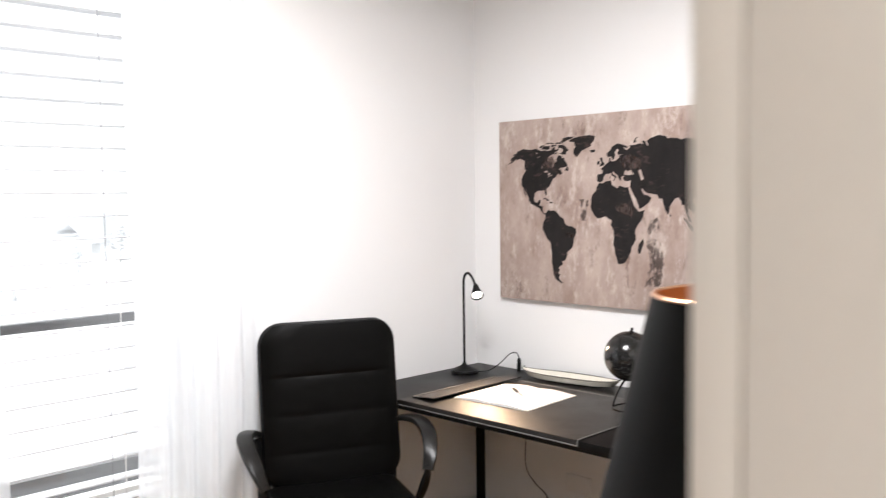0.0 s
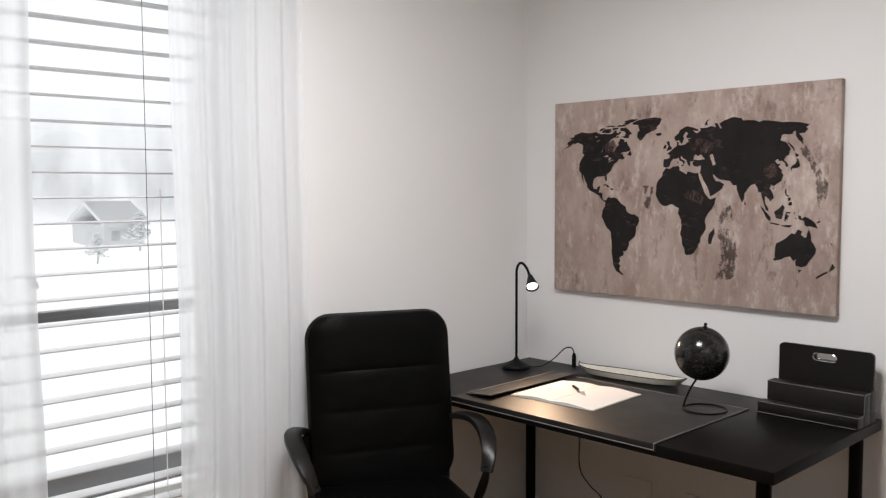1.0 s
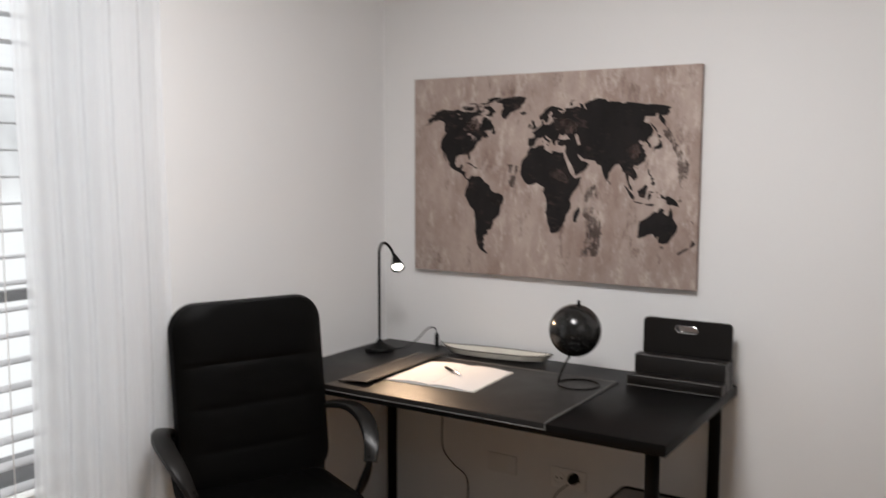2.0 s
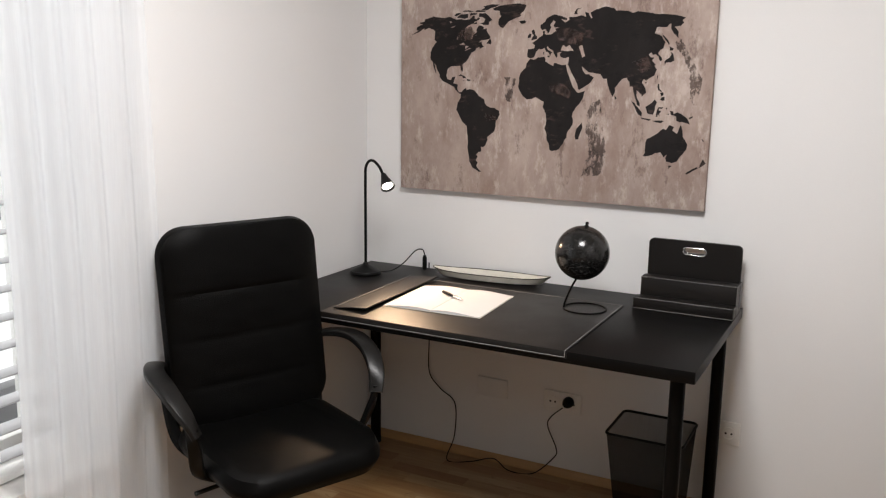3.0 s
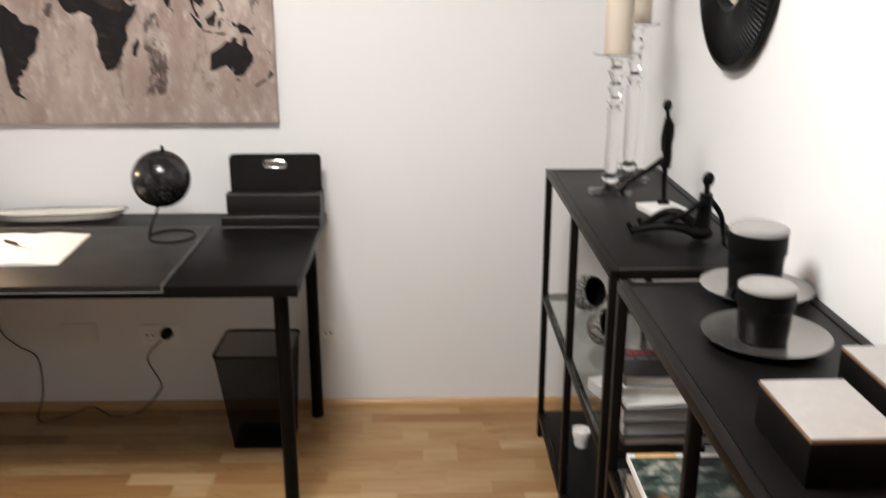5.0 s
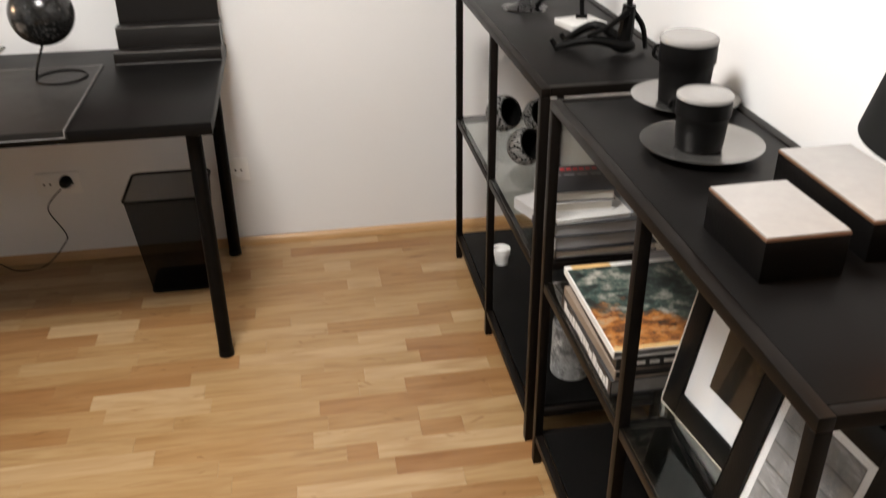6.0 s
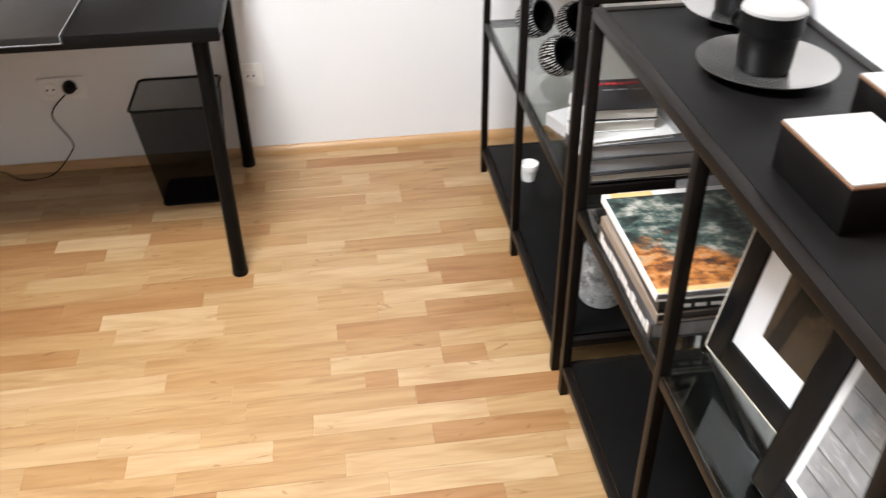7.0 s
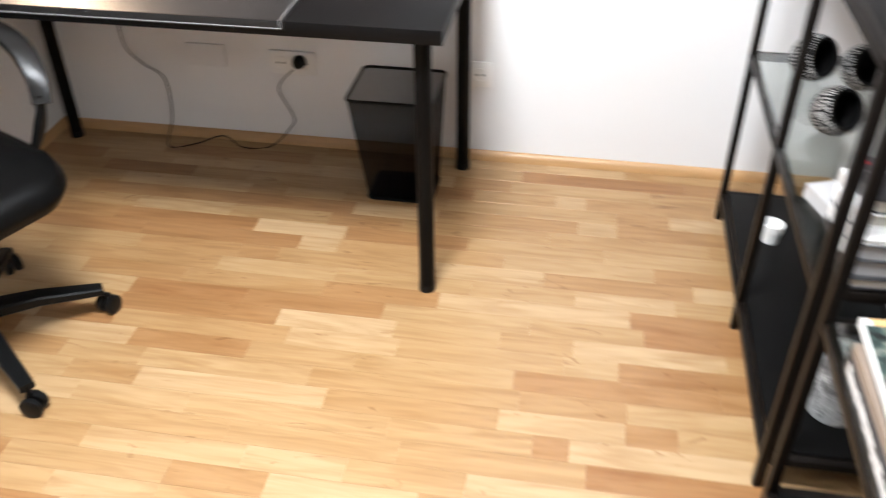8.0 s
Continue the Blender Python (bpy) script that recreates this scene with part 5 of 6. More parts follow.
SEAS = {"caspian": [(48, 45), (52, 46), (53, 38), (50, 37)], "black_sea": [(28, 42), (28.8, 44), (31, 46.3), (34, 44.5), (38, 46.5), (41.5, 42.3), (36, 41.6), (32, 42)], "lake_superior": [(-92, 46.8), (-88, 48.6), (-84.5, 46.6), (-88, 46.8)], "lake_huron": [(-84, 45.8), (-80, 45.5), (-82, 43.2), (-83.5, 44)], "lake_ontario": [(-79.5, 43.2), (-76.5, 44), (-77, 43.3), (-83, 41.7), (-82, 42.6)], "lake_winnipeg": [(-98.5, 53.5), (-97, 52), (-97, 50.5), (-98.6, 51.8)], "bear_lake": [(-124, 66.5), (-119, 66), (-121, 65)], "slave_lake": [(-116, 61.3), (-110, 62.5), (-113, 61)]}
WORN = {"indian_ocean": [(56, 2), (66, 6), (71, -16), (78, -34), (80, -52), (60, -53), (61, -34), (54, -18)], "north_pacific": [(150, 48), (158, 50), (161, 22), (154, 0), (149, 8), (152, 28)], "atlantic": [(-32, 22), (-20, 20), (-24, 2), (-30, 4)]}
SCUFFS = {"sahel": [(14, 16), (26, 18), (38, 13), (36, 6), (26, 9), (18, 11)], "brazil": [(-52, -8), (-39, -9), (-40, -13), (-51, -13)], "east_europe": [(24, 58), (44, 60), (56, 54), (50, 46), (34, 48), (26, 50)], "labrador": [(-100, 58), (-88, 62), (-74, 54), (-84, 50), (-98, 51)], "sunda": [(100, 34), (116, 38), (118, 28), (106, 26)]}
PRINTS = {"scuff_print": (SCUFFS, 0.0280, SCUFFED), "land_print": (LANDS, 0.0272, LAND), "sea_print": (SEAS, 0.0278, CANVAS), "worn_patch": (WORN, 0.0266, CANVAS_WORN)}
for kind_, nm, pts in [(k, nm, pts) for k, (group_, d_, m_) in PRINTS.items() for nm, pts in group_.items()]:
    proud, ink = PRINTS[kind_][1:]
    fine = []
    for (la, pa), (lb, pb) in zip(pts, pts[1:] + pts[:1]):
        xa, za = project(la, pa)
        xb, zb = project(lb, pb)
        n = max(1, int(math.hypot(xb - xa, zb - za) / 0.0022))
        for k in range(n):
            t = k / n
            x, z = xa + (xb - xa) * t, za + (zb - za) * t
            j = (0.0055 if kind_ == "worn_patch" else 0.0017) * min(1, n / 5)
            dx = noise.noise((x * 55, z * 55, 3)) + 0.6 * noise.noise((x * 150, z * 150, 5)) + 0.35 * noise.noise((x * 330, z * 330, 7))
            dz = noise.noise((x * 55, z * 55, 11)) + 0.6 * noise.noise((x * 150, z * 150, 13)) + 0.35 * noise.noise((x * 330, z * 330, 17))
            fine.append((x + j * dx, z + j * dz))
    proud += 0.0001 * (nm == "shanghai_to_aden")
    tri = geometry.tessellate_polygon([[Vector((x, z, 0)) for x, z in fine]])
    bm = bmesh.new()
    vs = [bm.verts.new((x, -proud, z)) for x, z in fine]
    for t in tri:
        try:
            bm.faces.new([vs[i] for i in t])
        except ValueError:
            pass
    part(kind_, bm, ink, mp_c)

# ---- shelving units ----
SH, ST, SMID, SLOW = 0.93, 0.02, 0.522, 0.094
def shelf_unit(y_far, label):
    L, D = 0.99, 0.355
    s = thing("shelving_unit", label, "shelf", (2.33, y_far, 0), group="pair of metal shelving units")
    t = ST
    for x in (0, D - t):
        for y in (-t, -L / 2 - t / 2, -L):
            if x > 0 and y == -L / 2 - t / 2:
                continue
            post = part("post", cube(x, x + t, y, y + t, 0.006, SH - t - 0.0005, 0.0012), SHELF_METAL, s)
            part("foot", cube(x + 0.001, x + t - 0.001, y + 0.001, y + t - 0.001, 0, 0.0058), BLACK_PLASTIC, post)
    for z0, nm in ((SH - t, "top_rail"), (SMID - 0.026, "middle_rail"), (SLOW - t - 0.004, "bottom_rail")):
        for x in (0, D - t):
            if z0 > 0.8:
                part(nm, cube(x, x + t, -L, 0, z0, SH, 0.0012), SHELF_METAL, s)
            elif x == 0:
                part(nm, cube(x + 0.0015, x + t - 0.0015, -L / 2 + t / 2 + 0.0005, -t - 0.0005, z0, z0 + t, 0.001), SHELF_METAL, s)
                part(nm, cube(x + 0.0015, x + t - 0.0015, -L + t + 0.0005, -L / 2 - t / 2 - 0.0005, z0, z0 + t, 0.001), SHELF_METAL, s)
            else:
                part(nm, cube(x + 0.0015, x + t - 0.0015, -L + t + 0.0005, -t - 0.0005, z0, z0 + t, 0.001), SHELF_METAL, s)
        for y in (-t, -L):
            part("side_rail", cube(t + 0.0005, D - t - 0.0005, y + 0.0015, y + t - 0.0015, z0, (SH if z0 > 0.8 else z0 + t), 0.001), SHELF_METAL, s)
    part("top_panel", cube(t + 0.0015, D - t - 0.0015, -L + t + 0.0015, -t - 0.0015, SH - 0.012, SH - 0.0015, 0.001), BLACK_TOP, s)
    g_ = part("glass_shelf", cube(0.004, D - 0.004, -L + t + 0.002, -t - 0.002, SMID - 0.0058, SMID, 0.001), SHELF_GLASS, s, "clear glass shelf")
    for x0, x1, y0, y1 in ((t + 0.001, D - t - 0.001, -L + t + 0.001, -t - 0.001),):
        part("bottom_panel", cube(x0, x1, y0, y1, SLOW - 0.012, SLOW, 0.001), BLACK_METAL, s)
    return s


YA, YB = -0.222, -1.277
shelf_unit(YA, "black steel shelving unit with glass shelf, ornaments and candles")
shelf_unit(YB, "black steel shelving unit with glass shelf, books and frames")
SB = SH - 0.0015


# ---- on the far unit ----
def candlestick(x, y, h, ch, label):
    c = thing("candlestick", label, "candlestick", (x, y, SB), group="pair of glass candlesticks")
    p = [(0, 0), (0.062, 0.0), (0.063, 0.003), (0.04, 0.007), (0.02, 0.014), (0.014, 0.026), (0.024, 0.036), (0.026, 0.044), (0.014, 0.056), (0.019, 0.066), (0.0195, h * 0.6), (0.012, h * 0.62), (0.022, h * 0.66), (0.011, h * 0.7), (0.021, h * 0.76), (0.011, h * 0.81), (0.023, h * 0.87), (0.012, h * 0.92), (0.02, h - 0.014), (0.064, h - 0.004), (0.064, h), (0, h)]
    part("glass_stem", lathe(p, 36), GLASS, c, "turned clear glass stem")
    cd = thing("pillar_candle", "thick ivory pillar candle on a glass candlestick", "candle", (x, y, SB + h + 0.0005), group="pair of pillar candles")
    part("wax", lathe([(0, 0), (0.0355, 0), (0.037, 0.003), (0.037, ch - 0.006), (0.033, ch - 0.001), (0.026, ch - 0.003), (0, ch - 0.006)], 36), WAX, cd)
    part("wick", sweep([(0, 0, ch - 0.006), (0.001, 0, ch + 0.006)], 0.001, 6), BLACK_PLASTIC, cd)


candlestick(2.468, -0.525, 0.38, 0.172, "clear glass candlestick with a round foot")
candlestick(2.555, -0.365, 0.452, 0.18, "taller clear glass candlestick with a round foot")


def figure(name_label, limbs, knobs, at, turn, size=1.0):
    bm = bmesh.new()
    for pts, r0, r1 in limbs:
        sweep(smooth_path(pts, 5), lambda u, r0=r0, r1=r1: r0 + (r1 - r0) * u, 10, bm)
    for c, r, sq in knobs:
        ball(bm, c, r, 14, sq)
    whole("sculpture", bm, BLACK_METAL, name_label, "sculpture", pose(*at, 0, 0, turn) @ Matrix.Scale(size, 4), group="pair of slim black sculptures")


figure("slim black cast figure standing on a white block", [
    ([(0.004, 0, 0.0), (0.001, 0.002, 0.05), (0.0, 0.003, 0.112)], 0.0055, 0.0075),
    ([(-0.066, 0.196, -0.012), (-0.05, 0.14, 0.03), (-0.022, 0.06, 0.08), (0.0, 0.006, 0.118)], 0.0045, 0.009),
    ([(-0.074, 0.21, -0.0125), (-0.06, 0.185, -0.008)], 0.0065, 0.006),
    ([(0, 0.002, 0.096), (0.002, -0.001, 0.118), (0.0, -0.006, 0.16), (-0.002, -0.006, 0.195), (-0.003, -0.004, 0.222)], 0.0125, 0.009),
    ([(-0.003, -0.004, 0.212), (-0.004, 0.002, 0.24)], 0.005, 0.005),
    ([(0.007, -0.008, 0.21), (0.01, -0.004, 0.17), (0.004, 0.008, 0.135)], 0.0045, 0.004),
    ([(-0.009, -0.006, 0.21), (-0.012, 0.0, 0.17), (-0.006, 0.012, 0.135)], 0.0045, 0.004),
    ([(-0.012, 0.003, 0.002), (0.016, -0.004, 0.002)], 0.008, 0.007)],
    [((-0.004, 0.006, 0.252), 0.0125, (0.9, 1.0, 1.2))], (2.564, -0.722, SB + 0.0165), 0)
figure("black cast figure seated with its legs stretched out", [
    ([(0, 0, 0.018), (0.004, 0, 0.06), (0.006, 0, 0.098)], 0.017, 0.013),
    ([(0.006, 0, 0.098), (0.006, 0, 0.116)], 0.006, 0.006),
    ([(0, 0.012, 0.02), (-0.06, 0.02, 0.05), (-0.12, 0.03, 0.012)], 0.012, 0.007),
    ([(0, -0.012, 0.018), (-0.06, -0.014, 0.028), (-0.135, -0.012, 0.010)], 0.012, 0.007),
    ([(0.006, 0.016, 0.09), (0.035, 0.03, 0.05), (0.045, 0.03, 0.004)], 0.006, 0.005),
    ([(0.006, -0.016, 0.09), (-0.03, -0.03, 0.06), (-0.07, -0.018, 0.036)], 0.006, 0.005),
    ([(-0.13, -0.012, 0.004), (-0.145, -0.012, 0.026)], 0.007, 0.005),
    ([(-0.115, 0.03, 0.004), (-0.13, 0.032, 0.026)], 0.007, 0.005)],
    [((0.007, 0, 0.127), 0.0125, (0.95, 0.9, 1.2)), ((0, 0, 0.017), 0.02, (1.3, 1.2, 0.8))], (2.577, -1.0, SB + 0.002), -22, 1.12)
wbk = thing("white_block", "small white gift book under the black figures", "book", (2.558, -0.742, SB), 14)
part("cover", cube(-0.05, 0.05, -0.045, 0.045, 0, 0.016, 0.0015), COVER_WHITE, wbk)

# round slatted mirror on the wall
rm = thing("wall_mirror", "round wall mirror with a wide black slatted frame", "mirror", (XE, -0.795, 1.552))
to_wall = Matrix.Rotation(radians(-90), 4, "Y")
part("glass", lathe([(0, 0.012), (0.132, 0.012), (0.132, 0.016), (0, 0.016)], 48), MIRROR, rm, "round mirror glass", to_wall)
part("inner_ring", sweep([(0.122 * math.cos(a), 0.122 * math.sin(a), 0.022) for a in [2 * math.pi * i / 64 for i in range(64)]], 0.009, 10, closed=True), BLACK_PLASTIC, rm, m=to_wall)
part("outer_ring", sweep([(0.255 * math.cos(a), 0.255 * math.sin(a), 0.016) for a in [2 * math.pi * i / 80 for i in range(80)]], 0.009, 10, closed=True), BLACK_PLASTIC, rm, m=to_wall)
part("backing", lathe([(0.122, 0.003), (0.255, 0.003), (0.255, 0.009), (0.122, 0.009)], 64), BLACK_PLASTIC, rm, m=to_wall)
spoke = mesh_of("spoke", sweep(smooth_path([(0.124, 0, 0.022), (0.165, 0, 0.034), (0.212, 0, 0.034), (0.254, 0, 0.018)], 4), 0.0042, 6), BLACK_PLASTIC)
for k in range(120):
    ob = new("spoke", spoke)
    ob.parent = rm
    ob.matrix_local = to_wall @ Matrix.Rotation(2 * math.pi * k / 120, 4, "Z")


# patterned round vases on the glass
def ball_vase(x, y, r, tilt, turn, label):
    v = thing("ball_vase", label, "vase", (x, y, SMID), turn, group="patterned ball vases on the glass shelf")
    m = Matrix.Translation((0, 0, r * 0.98)) @ Matrix.Rotation(radians(tilt), 4, "X")
    n = 14
    out = [(r * math.sin(radians(a)), -r * math.cos(radians(a))) for a in [8 + (126 - 8) * i / n for i in range(n + 1)]]
    inn = [(q * 0.9, z * 0.9 + 0.001) for q, z in reversed(out)]
    part("shell", lathe([(0, -r)] + out + inn + [(0, -r * 0.88)], 32), STONEWARE, v, "black glazed shell", m)
    bm = bmesh.new()
    r_ = random.Random(int(x * 1000))
    for k in range(42):
        a0 = 24 + r_.uniform(0, 12)
        while a0 < 122:
            a1 = min(124, a0 + r_.uniform(14, 34))
            t0, lean_ = k * 360 / 42, r_.uniform(-2, 2)
            steps = max(2, int((a1 - a0) / 7))
            rail_ = []
            for i in range(steps + 1):
                a = radians(a0 + (a1 - a0) * i / steps)
                wide = 4.3 * (0.55 + 0.45 * math.sin(math.pi * min(0.9, max(0.1, i / steps))))
                rail_.append([bm.verts.new((1.008 * r * math.sin(a) * math.cos(radians(t0 + d)), 1.008 * r * math.sin(a) * math.sin(radians(t0 + d)), -1.008 * r * math.cos(a))) for d in (lean_, lean_ + wide)])
            for u, w in zip(rail_, rail_[1:]):
                bm.faces.new((u[0], u[1], w[1], w[0]))
            a0 = a1 + r_.uniform(3, 6)
    ob = part("pattern", bm, PATTERN_W, v, "chalk white broken stripes", m)


ball_vase(2.45, -0.385, 0.056, 66, 38, "black and white patterned ball vase lying tilted")
ball_vase(2.452, -0.655, 0.054, 60, 32, "black and white patterned ball vase with a dark mouth")
ball_vase(2.557, -0.42, 0.054, 58, 15, "black and white patterned ball vase near the wall")

pot = thing("small_pot", "small ribbed white pot on the bottom shelf", "pot", (2.437, -0.462, SLOW))
part("body", lathe([(0, 0), (0.02, 0), (0.0205, 0.003), (0.0245, 0.034), (0.0275, 0.036), (0.0285, 0.056), (0.0255, 0.056), (0.0225, 0.036), (0, 0.03)], 32), WHITE, pot)
can = thing("canister", "grey and white marbled canister on the bottom shelf", "canister", (2.488, -1.06, SLOW))
part("body", lathe([(0, 0), (0.05, 0), (0.053, 0.004), (0.053, 0.15), (0.049, 0.155), (0.047, 0.15), (0, 0.148)], 40), MARBLE, can)


# ---- books ----
def book(x, y, z, w, d, h, cover, label, turn=0.0, pages=CREAM, group="stacked books", spine=None):
    """A book lying flat, spine along its local x side."""
    k = thing("book", label, "book", (x, y, z), turn, group=group)
    c = 0.0022
    part("cover", cube(-w / 2, w / 2, -d / 2, d / 2, 0, c, 0.0006), cover, k)
    part("cover", cube(-w / 2, w / 2, -d / 2, d / 2, h - c, h, 0.0006), cover, k)
    part("spine", cube(-w / 2, -w / 2 + c, -d / 2, d / 2, c + 0.0002, h - c - 0.0002), spine or cover, k)
    part("page_block", cube(-w / 2 + c + 0.0003, w / 2 - 0.004, -d / 2 + 0.004, d / 2 - 0.004, c + 0.0003, h - c - 0.0003), pages, k, "pale page block")
    return k


z = SMID
stack = ((0.245, 0.195, 0.02, COVER_BLACK, "black hardback book lying flat on the glass", 1), (0.23, 0.185, 0.033, COVER_DARK, "thick grey hardback with pale pages in a stack", 0.5), (0.232, 0.188, 0.03, COVER_DARK, "thick hardback with silver grey pages in a stack", -1), (0.178, 0.17, 0.009, COVER_WHITE, "loose white booklet in a stack", 4), (0.15, 0.15, 0.024, COVER_WHITE, "white hardback with cream pages in a stack", -1))
for w, d, h, cv, lb, tn in stack:
    book(2.38 + w / 2, -1.107 if w > 0.16 else -1.085, z, w, d, h, cv, lb, tn, COVER_PALE if cv is COVER_DARK else CREAM, spine=COVER_WHITE if cv is COVER_DARK else None)
    z += h + 0.0003
bk = book(2.464, -1.084, z, 0.142, 0.146, 0.026, COVER_BLACK, "black hardback with red lettering on top of a stack", -3)
for k in range(8):
    part("lettering", cube(-0.062 + k * 0.0155, -0.051 + k * 0.0155, 0.044, 0.056, 0.0262, 0.0268), RED, bk, "red printed bars")
for k in range(4):
    part("lettering", cube(-0.06 + k * 0.032, -0.036 + k * 0.032, 0.016, 0.022, 0.0262, 0.0268), COVER_GREY, bk, "grey printed bars")
book(2.60, -1.1, z - 0.037, 0.1, 0.16, 0.012, COVER_GREY, "thin grey magazine on a stack", 8)
book(2.425, -0.945, SMID, 0.12, 0.085, 0.03, COVER_PALE, "pale grey book lying apart on the glass shelf", 20, CREAM)

z = SMID
for w, d, h, cv, lb, tn in ((0.27, 0.30, 0.034, COVER_BLACK, "thick black art book with white lettering on its spine", 0), (0.262, 0.295, 0.02, TAUPE, "taupe spined art book in a pile", 1), (0.25, 0.30, 0.025, COVER_BLACK, "black art book in a pile", -1)):
    ab = book(2.475, -1.555, z, w, d, h, cv, lb, tn, COVER_GREY if h > 0.03 else COVER_BLACK)
    if h == 0.034:
        at, r_ = -0.138, random.Random(4)
        while at < 0.12:
            wide = r_.uniform(0.008, 0.02)
            low_ = r_.choice((0.006, 0.006, 0.01))
            part("spine_lettering", cube(-w / 2 - 0.0006, -w / 2 - 0.0001, at, at + wide, low_, r_.choice((0.022, 0.027, 0.028))), COVER_WHITE, ab, "white printed bars")
            at += wide + r_.uniform(0.002, 0.006)
    if h == 0.025:
        for k in range(6):
            part("edge_lettering", cube(-0.09 + k * 0.026, -0.072 + k * 0.026, -d / 2 - 0.0006, -d / 2 - 0.0001, 0.009, 0.016), COVER_WHITE, ab, "white printed bars")
    z += h + 0.0003
art = book(2.464, -1.553, z, 0.247, 0.302, 0.016, COVER_WHITE, "large art book with a green and rust painted cover", 0, COVER_GREY)
part("picture", cube(-0.1215, 0.1225, -0.138, 0.135, 0.0162, 0.0168), PAINTED, art, "green, grey and rust painted picture")
part("border", cube(-0.1215, 0.1225, -0.15, -0.1385, 0.0162, 0.0167), TAN_PRINT, art, "tan cover border")
part("border", cube(-0.11, -0.03, 0.1352, 0.15, 0.0162, 0.0167), TAN_PRINT, art, "tan cover border")
book(2.60, -1.36, SMID, 0.12, 0.15, 0.045, COVER_GREY, "grey book beside the art books", 5)


# ---- picture frames leaning on the glass ----
def picture_frame(x, y0, y1, h, lean_deg, bar, mount, picture, edge, label, mount_w, turn=0.0):
    w = y0 - y1
    f = thing("picture_frame", label, "picture frame", (x, (y0 + y1) / 2, SMID + 0.001), turn, group="leaning picture frames")
    m = Matrix.Rotation(radians(lean_deg), 4, "Y")
    t = 0.022
    for a0, a1, b0, b1 in ((-w / 2, -w / 2 + bar, 0, h), (w / 2 - bar, w / 2, 0, h), (-w / 2 + bar + 0.0003, w / 2 - bar - 0.0003, 0, bar), (-w / 2 + bar + 0.0003, w / 2 - bar - 0.0003, h - bar, h)):
        part("frame_bar", cube(0, t, a0, a1, b0, b1, 0.0015), BLACK_PLASTIC, f, m=m)
    part("mount", cube(0.006, 0.009, -w / 2 + bar + 0.0005, w / 2 - bar - 0.0005, bar + 0.0005, h - bar - 0.0005), mount, f, "white mount card", m)
    q = bar + mount_w
    part("picture", cube(0.0045, 0.0058, -w / 2 + q, w / 2 - q, q, h - q), picture, f, "printed picture", m)
    gz = part("glazing", cube(0.0025, 0.0035, -w / 2 + bar, w / 2 - bar, bar, h - bar), PANE, f, "clear glazing", m)
    gz.visible_shadow = False
    for s in (-1, 1):
        part("edge", cube(0.0, t, s * (w / 2 + 0.0016) - 0.0012, s * (w / 2 + 0.0016) + 0.0012, 0, h), edge, f, "pale side edge", m)
    part("edge", cube(0.0, t, -w / 2, w / 2, -0.003, -0.0004), edge, f, "pale side edge", m)
    part("backing", cube(0.012, 0.016, -w / 2 + bar, w / 2 - bar, bar, h - bar), BLACK_PLASTIC, f, m=m)
    return f


picture_frame(2.45, -1.728, -2.05, 0.383, 11, 0.042, MOUNT, PHOTO_TAN, SILVER_EDGE, "black picture frame with wide white mount and dark photograph", 0.052, 8)
framed = picture_frame(2.398, -2.0, -2.256, 0.315, 13, 0.042, MOUNT, PHOTO_GREY, BLACK_PLASTIC, "black picture frame with grey photograph and thin white border", 0.015, 6)
for k in range(5):
    part("picture_line", cube(0.0040, 0.0044, -0.0705, 0.0705, 0.085 + k * 0.034, 0.0875 + k * 0.034), RAIL_GREY, framed, "dark line in the photograph", Matrix.Rotation(radians(13), 4, "Y"))


# ---- on the near unit ----
def mug_set(x, y, r, h, label):
    p = thing("plate", "glossy silver grey plate under a mug", "plate", (x, y, SB), group="plates under the mugs")
    part("dish", lathe([(0, 0), (0.055, 0), (0.058, 0.004), (0.085, 0.008), (0.104, 0.015), (0.104, 0.0165), (0.084, 0.0105), (0.055, 0.0065), (0, 0.006)], 48), RIM_GLAZE, p)
    k = thing("lidded_mug", label, "mug", (x - 0.008, y - 0.006, SB + 0.0065), group="lidded mugs")
    part("body", lathe([(0, 0), (r * 0.8, 0), (r * 0.86, 0.004), (r * 0.92, h * 0.45), (r * 0.94, h * 0.58), (r * 1.0, h * 0.62), (r * 1.0, h * 0.9), (r * 0.9, h * 0.9), (r * 0.86, h * 0.5), (0, h * 0.1)], 40), STONEWARE, k)
    part("lid", lathe([(0, h * 0.902), (r * 0.98, h * 0.902), (r * 1.02, h * 0.92), (r * 1.0, h * 0.965), (r * 0.9, h), (r * 0.5, h * 1.01), (0, h * 1.012)], 40), PALE_GLAZE, k, "pale glazed lid")
    part("handle", sweep(smooth_path([(-r * 0.66, r * 0.6, h * 0.78), (-r * 0.86, r * 0.78, h * 0.76), (-r * 0.9, r * 0.82, h * 0.62), (-r * 0.64, r * 0.58, h * 0.56)], 5), 0.004, 8), STONEWARE, k)


mug_set(2.512, -1.575, 0.046, 0.098, "black stoneware mug with a pale lid")
mug_set(2.580, -1.345, 0.054, 0.13, "tall black stoneware mug with a pale lid")


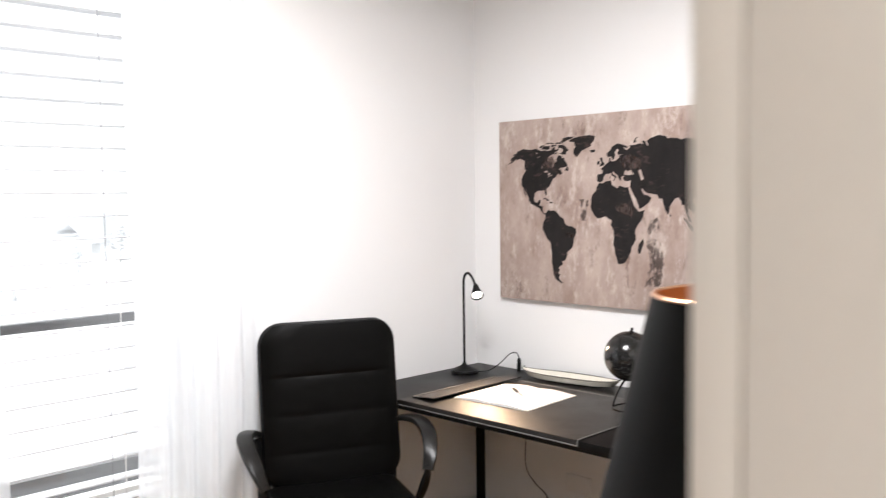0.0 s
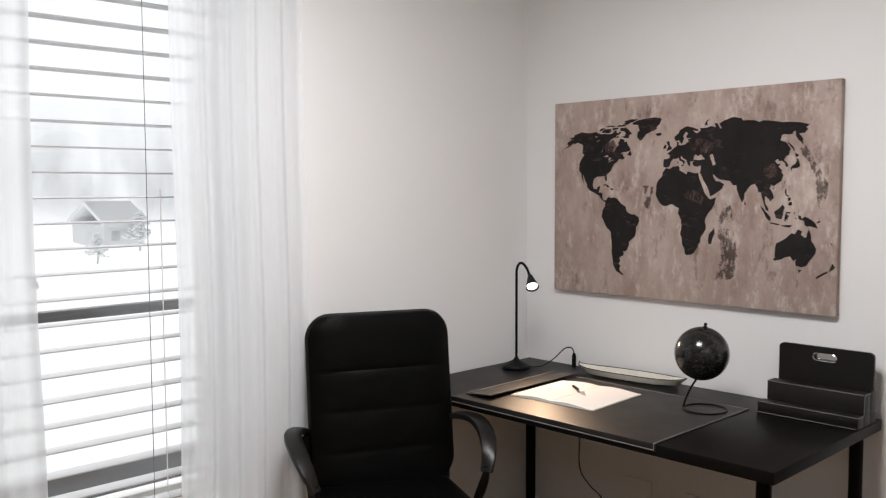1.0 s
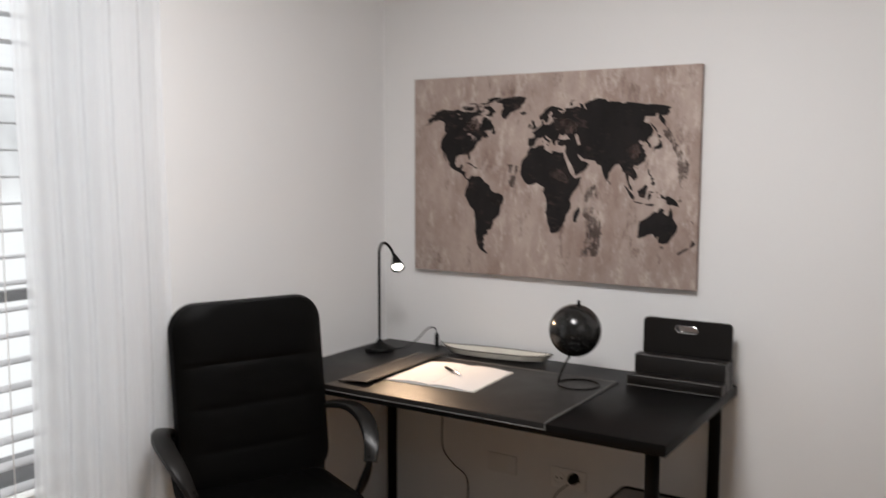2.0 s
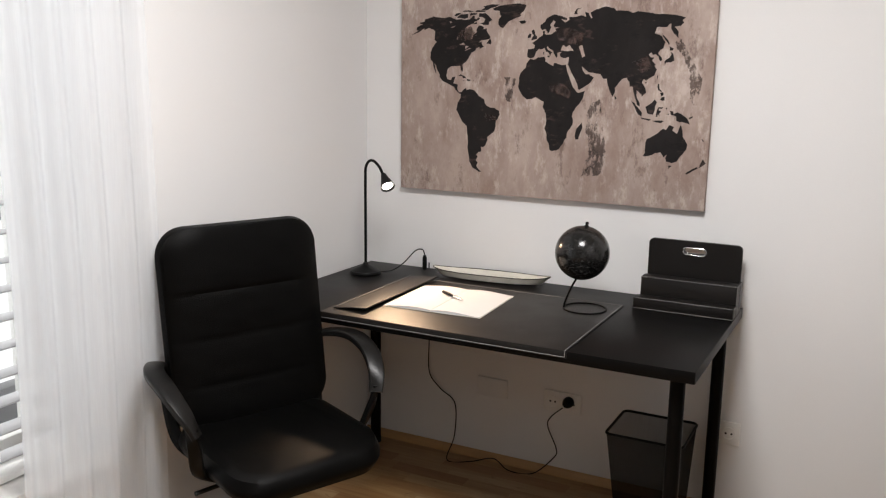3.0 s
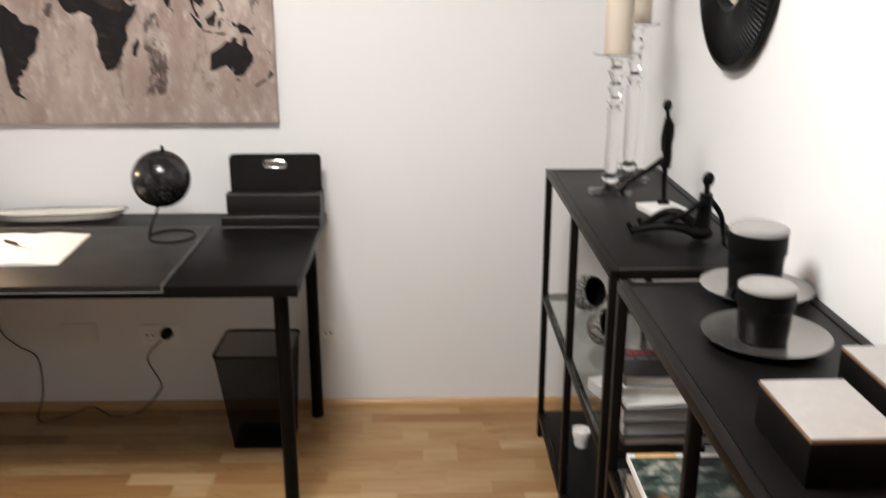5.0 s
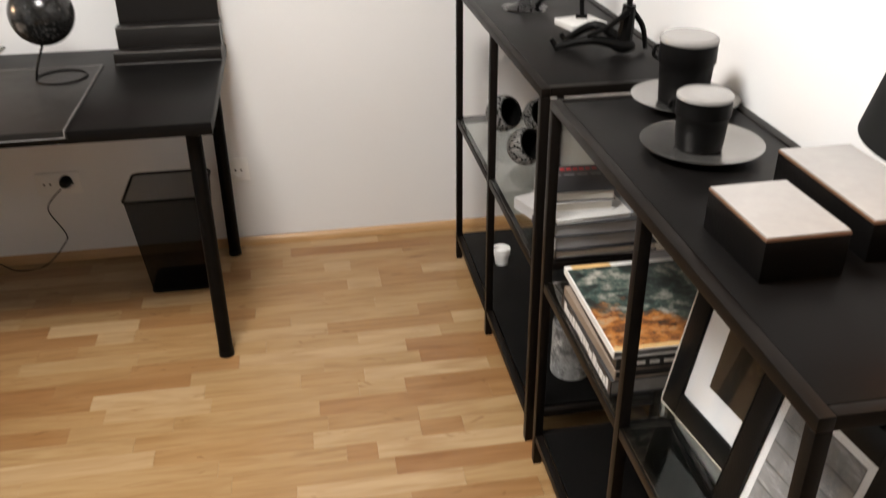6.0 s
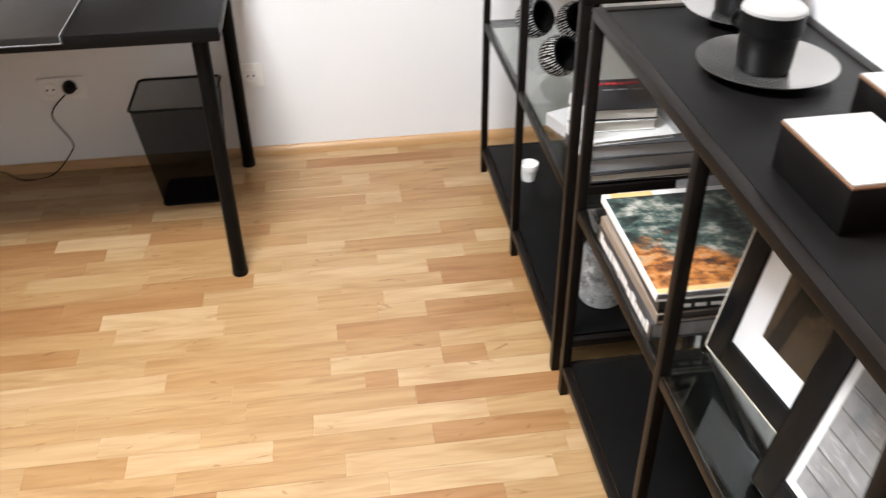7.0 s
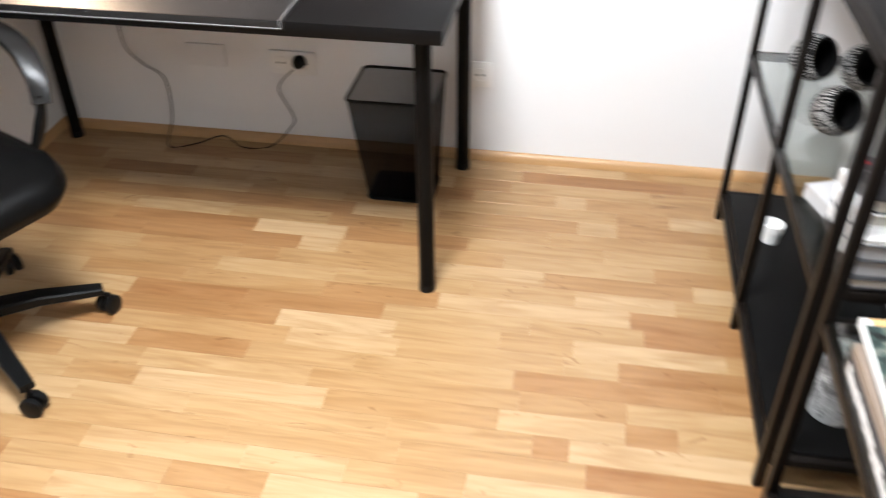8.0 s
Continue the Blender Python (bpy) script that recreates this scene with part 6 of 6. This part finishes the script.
def lidded_box(x0, x1, y0, y1, h, turn):
    k = thing("lidded_box", "black box with a white lid edged in wood", "box", ((x0 + x1) / 2, (y0 + y1) / 2, SB), turn, group="black boxes with pale lids")
    a, c = (x1 - x0) / 2, abs(y1 - y0) / 2
    part("body", cube(-a, a, -c, c, 0, h - 0.0065, 0.003), BLACK_TOP, k)
    part("lid_edge", cube(-a, a, -c, c, h - 0.0063, h - 0.0027, 0.001), WOOD_EDGE, k, "warm wooden lid edge")
    part("lid", cube(-a + 0.0015, a - 0.0015, -c + 0.0015, c - 0.0015, h - 0.0025, h, 0.001), BOARD, k, "white lid with faint marks")


lidded_box(2.394, 2.511, -1.85, -2.01, 0.065, 1)
lidded_box(2.558, 2.678, -1.735, -1.985, 0.062, 0)

tl = thing("table_lamp", "table lamp with a black cone shade lined in copper, lit", "table lamp", (2.528, -2.205, SB))
part("foot", lathe([(0, 0), (0.05, 0), (0.051, 0.006), (0.035, 0.014), (0.012, 0.02), (0.009, 0.03), (0.009, 0.26), (0, 0.262)], 32), BLACK_METAL, tl)
sh = part("shade", lathe([(0.15, 0.25), (0.096, 0.47)], 64), SHADE, tl, "black cloth cone")
part("lining", lathe([(0.1485, 0.2505), (0.0945, 0.4695)], 64), COPPER, sh, "copper foil lining")
part("shade_rim", sweep([(0.0953 * math.cos(a), 0.0953 * math.sin(a), 0.47) for a in [2 * math.pi * i / 64 for i in range(64)]], 0.0016, 6, closed=True), COPPER, sh, "copper rim")
part("bulb", ball(bmesh.new(), (0, 0, 0.3), 0.028, 18), WARM_BULB, tl, "glowing warm bulb")
tlight = new("table_lamp_light", bpy.data.lights.new("table_lamp_light", "POINT"))
tlight.data.energy, tlight.data.color, tlight.data.shadow_soft_size = 0.9, (1.0, 0.7, 0.42), 0.03
tlight.location = (2.528, -2.205, SB + 0.345)

# flush ceiling lamps, out of view, that light the room and the hall from above
for spot_at, lb in ((CEIL_LAMP, "round flush white ceiling lamp, switched on"), (HALL_FILL, "round flush white hall lamp, switched on")):
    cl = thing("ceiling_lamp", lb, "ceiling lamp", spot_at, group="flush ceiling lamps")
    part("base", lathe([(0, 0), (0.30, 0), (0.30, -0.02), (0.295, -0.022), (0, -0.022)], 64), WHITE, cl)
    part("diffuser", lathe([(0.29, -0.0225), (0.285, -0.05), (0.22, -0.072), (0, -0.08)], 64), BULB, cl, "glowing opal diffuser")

# ---- floor strips, last ----
STRIP = 0.0637
# rows that show clearly: where each strip ends, and its shade
# row 10 up to 1.307 and row 13 up to 2.31: glare painted as pale oak
ROWS = {
    3: "m1.30 d1.62 m1.87 l1.957 m2.33", 4: "d1.05 m1.55 m2.20 l2.50", 5: "d1.279 l1.53 m1.941 l2.051 m2.40",
    6: "m0.62 l0.92 d1.436 m1.86 m2.30", 7: "d1.018 l1.285 d1.64 m2.02 m2.45", 8: "d0.70 d1.17 l1.28 m1.75 l2.15",
    9: "m0.72 m1.015 d1.125 m1.56 l1.86 m2.25", 10: "l0.98 l1.307 m1.676 m1.95 l2.20", 11: "m0.904 m1.294 d1.60 l2.087 d2.38",
    12: "d1.10 d1.468 l1.841 m2.12 d2.42", 13: "m0.78 d1.21 m1.773 l2.31", 14: "d0.80 m1.256 l1.531 m1.932 l2.06 d2.40",
    15: "d1.176 m1.44 m1.82 d2.29", 16: "m0.932 l1.348 m1.84 m2.081 l2.42", 17: "m0.95 l1.404 m1.80 l2.076 d2.189 m2.47",
    18: "l1.10 l1.565 m1.88 d1.959 l2.34", 19: "m1.22 m1.60 m1.996 d2.36", 20: "m0.92 l1.501 m1.755 l2.156 m2.40",
    21: "m1.135 m1.35 l1.663 m2.02 d2.33", 22: "l1.137 m1.46 m1.822 l2.311"}
LENS = (0.18, 0.24, 0.3, 0.36, 0.42, 0.5)
rng = random.Random(21)
shared = {}
rest = bmesh.new()
rowi = 0
y = -0.0005
while y - STRIP > YS - 0.1:
    x = XW - rng.uniform(0, 0.3)
    known = [(float(w[1:]), w[0]) for w in ROWS.get(rowi, "").split()]
    while x < HALL:
        if known and x > known[0][0] - 0.5:
            until, shade = known.pop(0)
            ln = until - x
        else:
            ln, shade = min(rng.choice(LENS), HALL - x), rng.choice("dmmmll")
        near = y > -2.05 and x < 2.75 and ln > 0.05
        e = 0.0003
        if near:
            key = (round(ln, 3), shade)
            if key not in shared:
                bm = cube(0, ln - e, -STRIP + e, 0, -0.0118, 0.0)
                top = [ed for ed in bm.edges if all(abs(v.co.z) < 1e-6 for v in ed.verts)]
                bmesh.ops.bevel(bm, geom=top, offset=0.00025, segments=1, affect="EDGES")
                shared[key] = mesh_of("strip", bm, OAK[shade])
            ob = new("strip", shared[key])
            ob.parent = floor
            ob.location = (x, y, 0)
        else:
            box(rest, x, x + ln - e, y - STRIP + e, y, -0.0118, 0.0)
        x += ln
    y -= STRIP
    rowi += 1
tagged(part("far_strips", rest, OAK_REST, floor), kind="stuff")
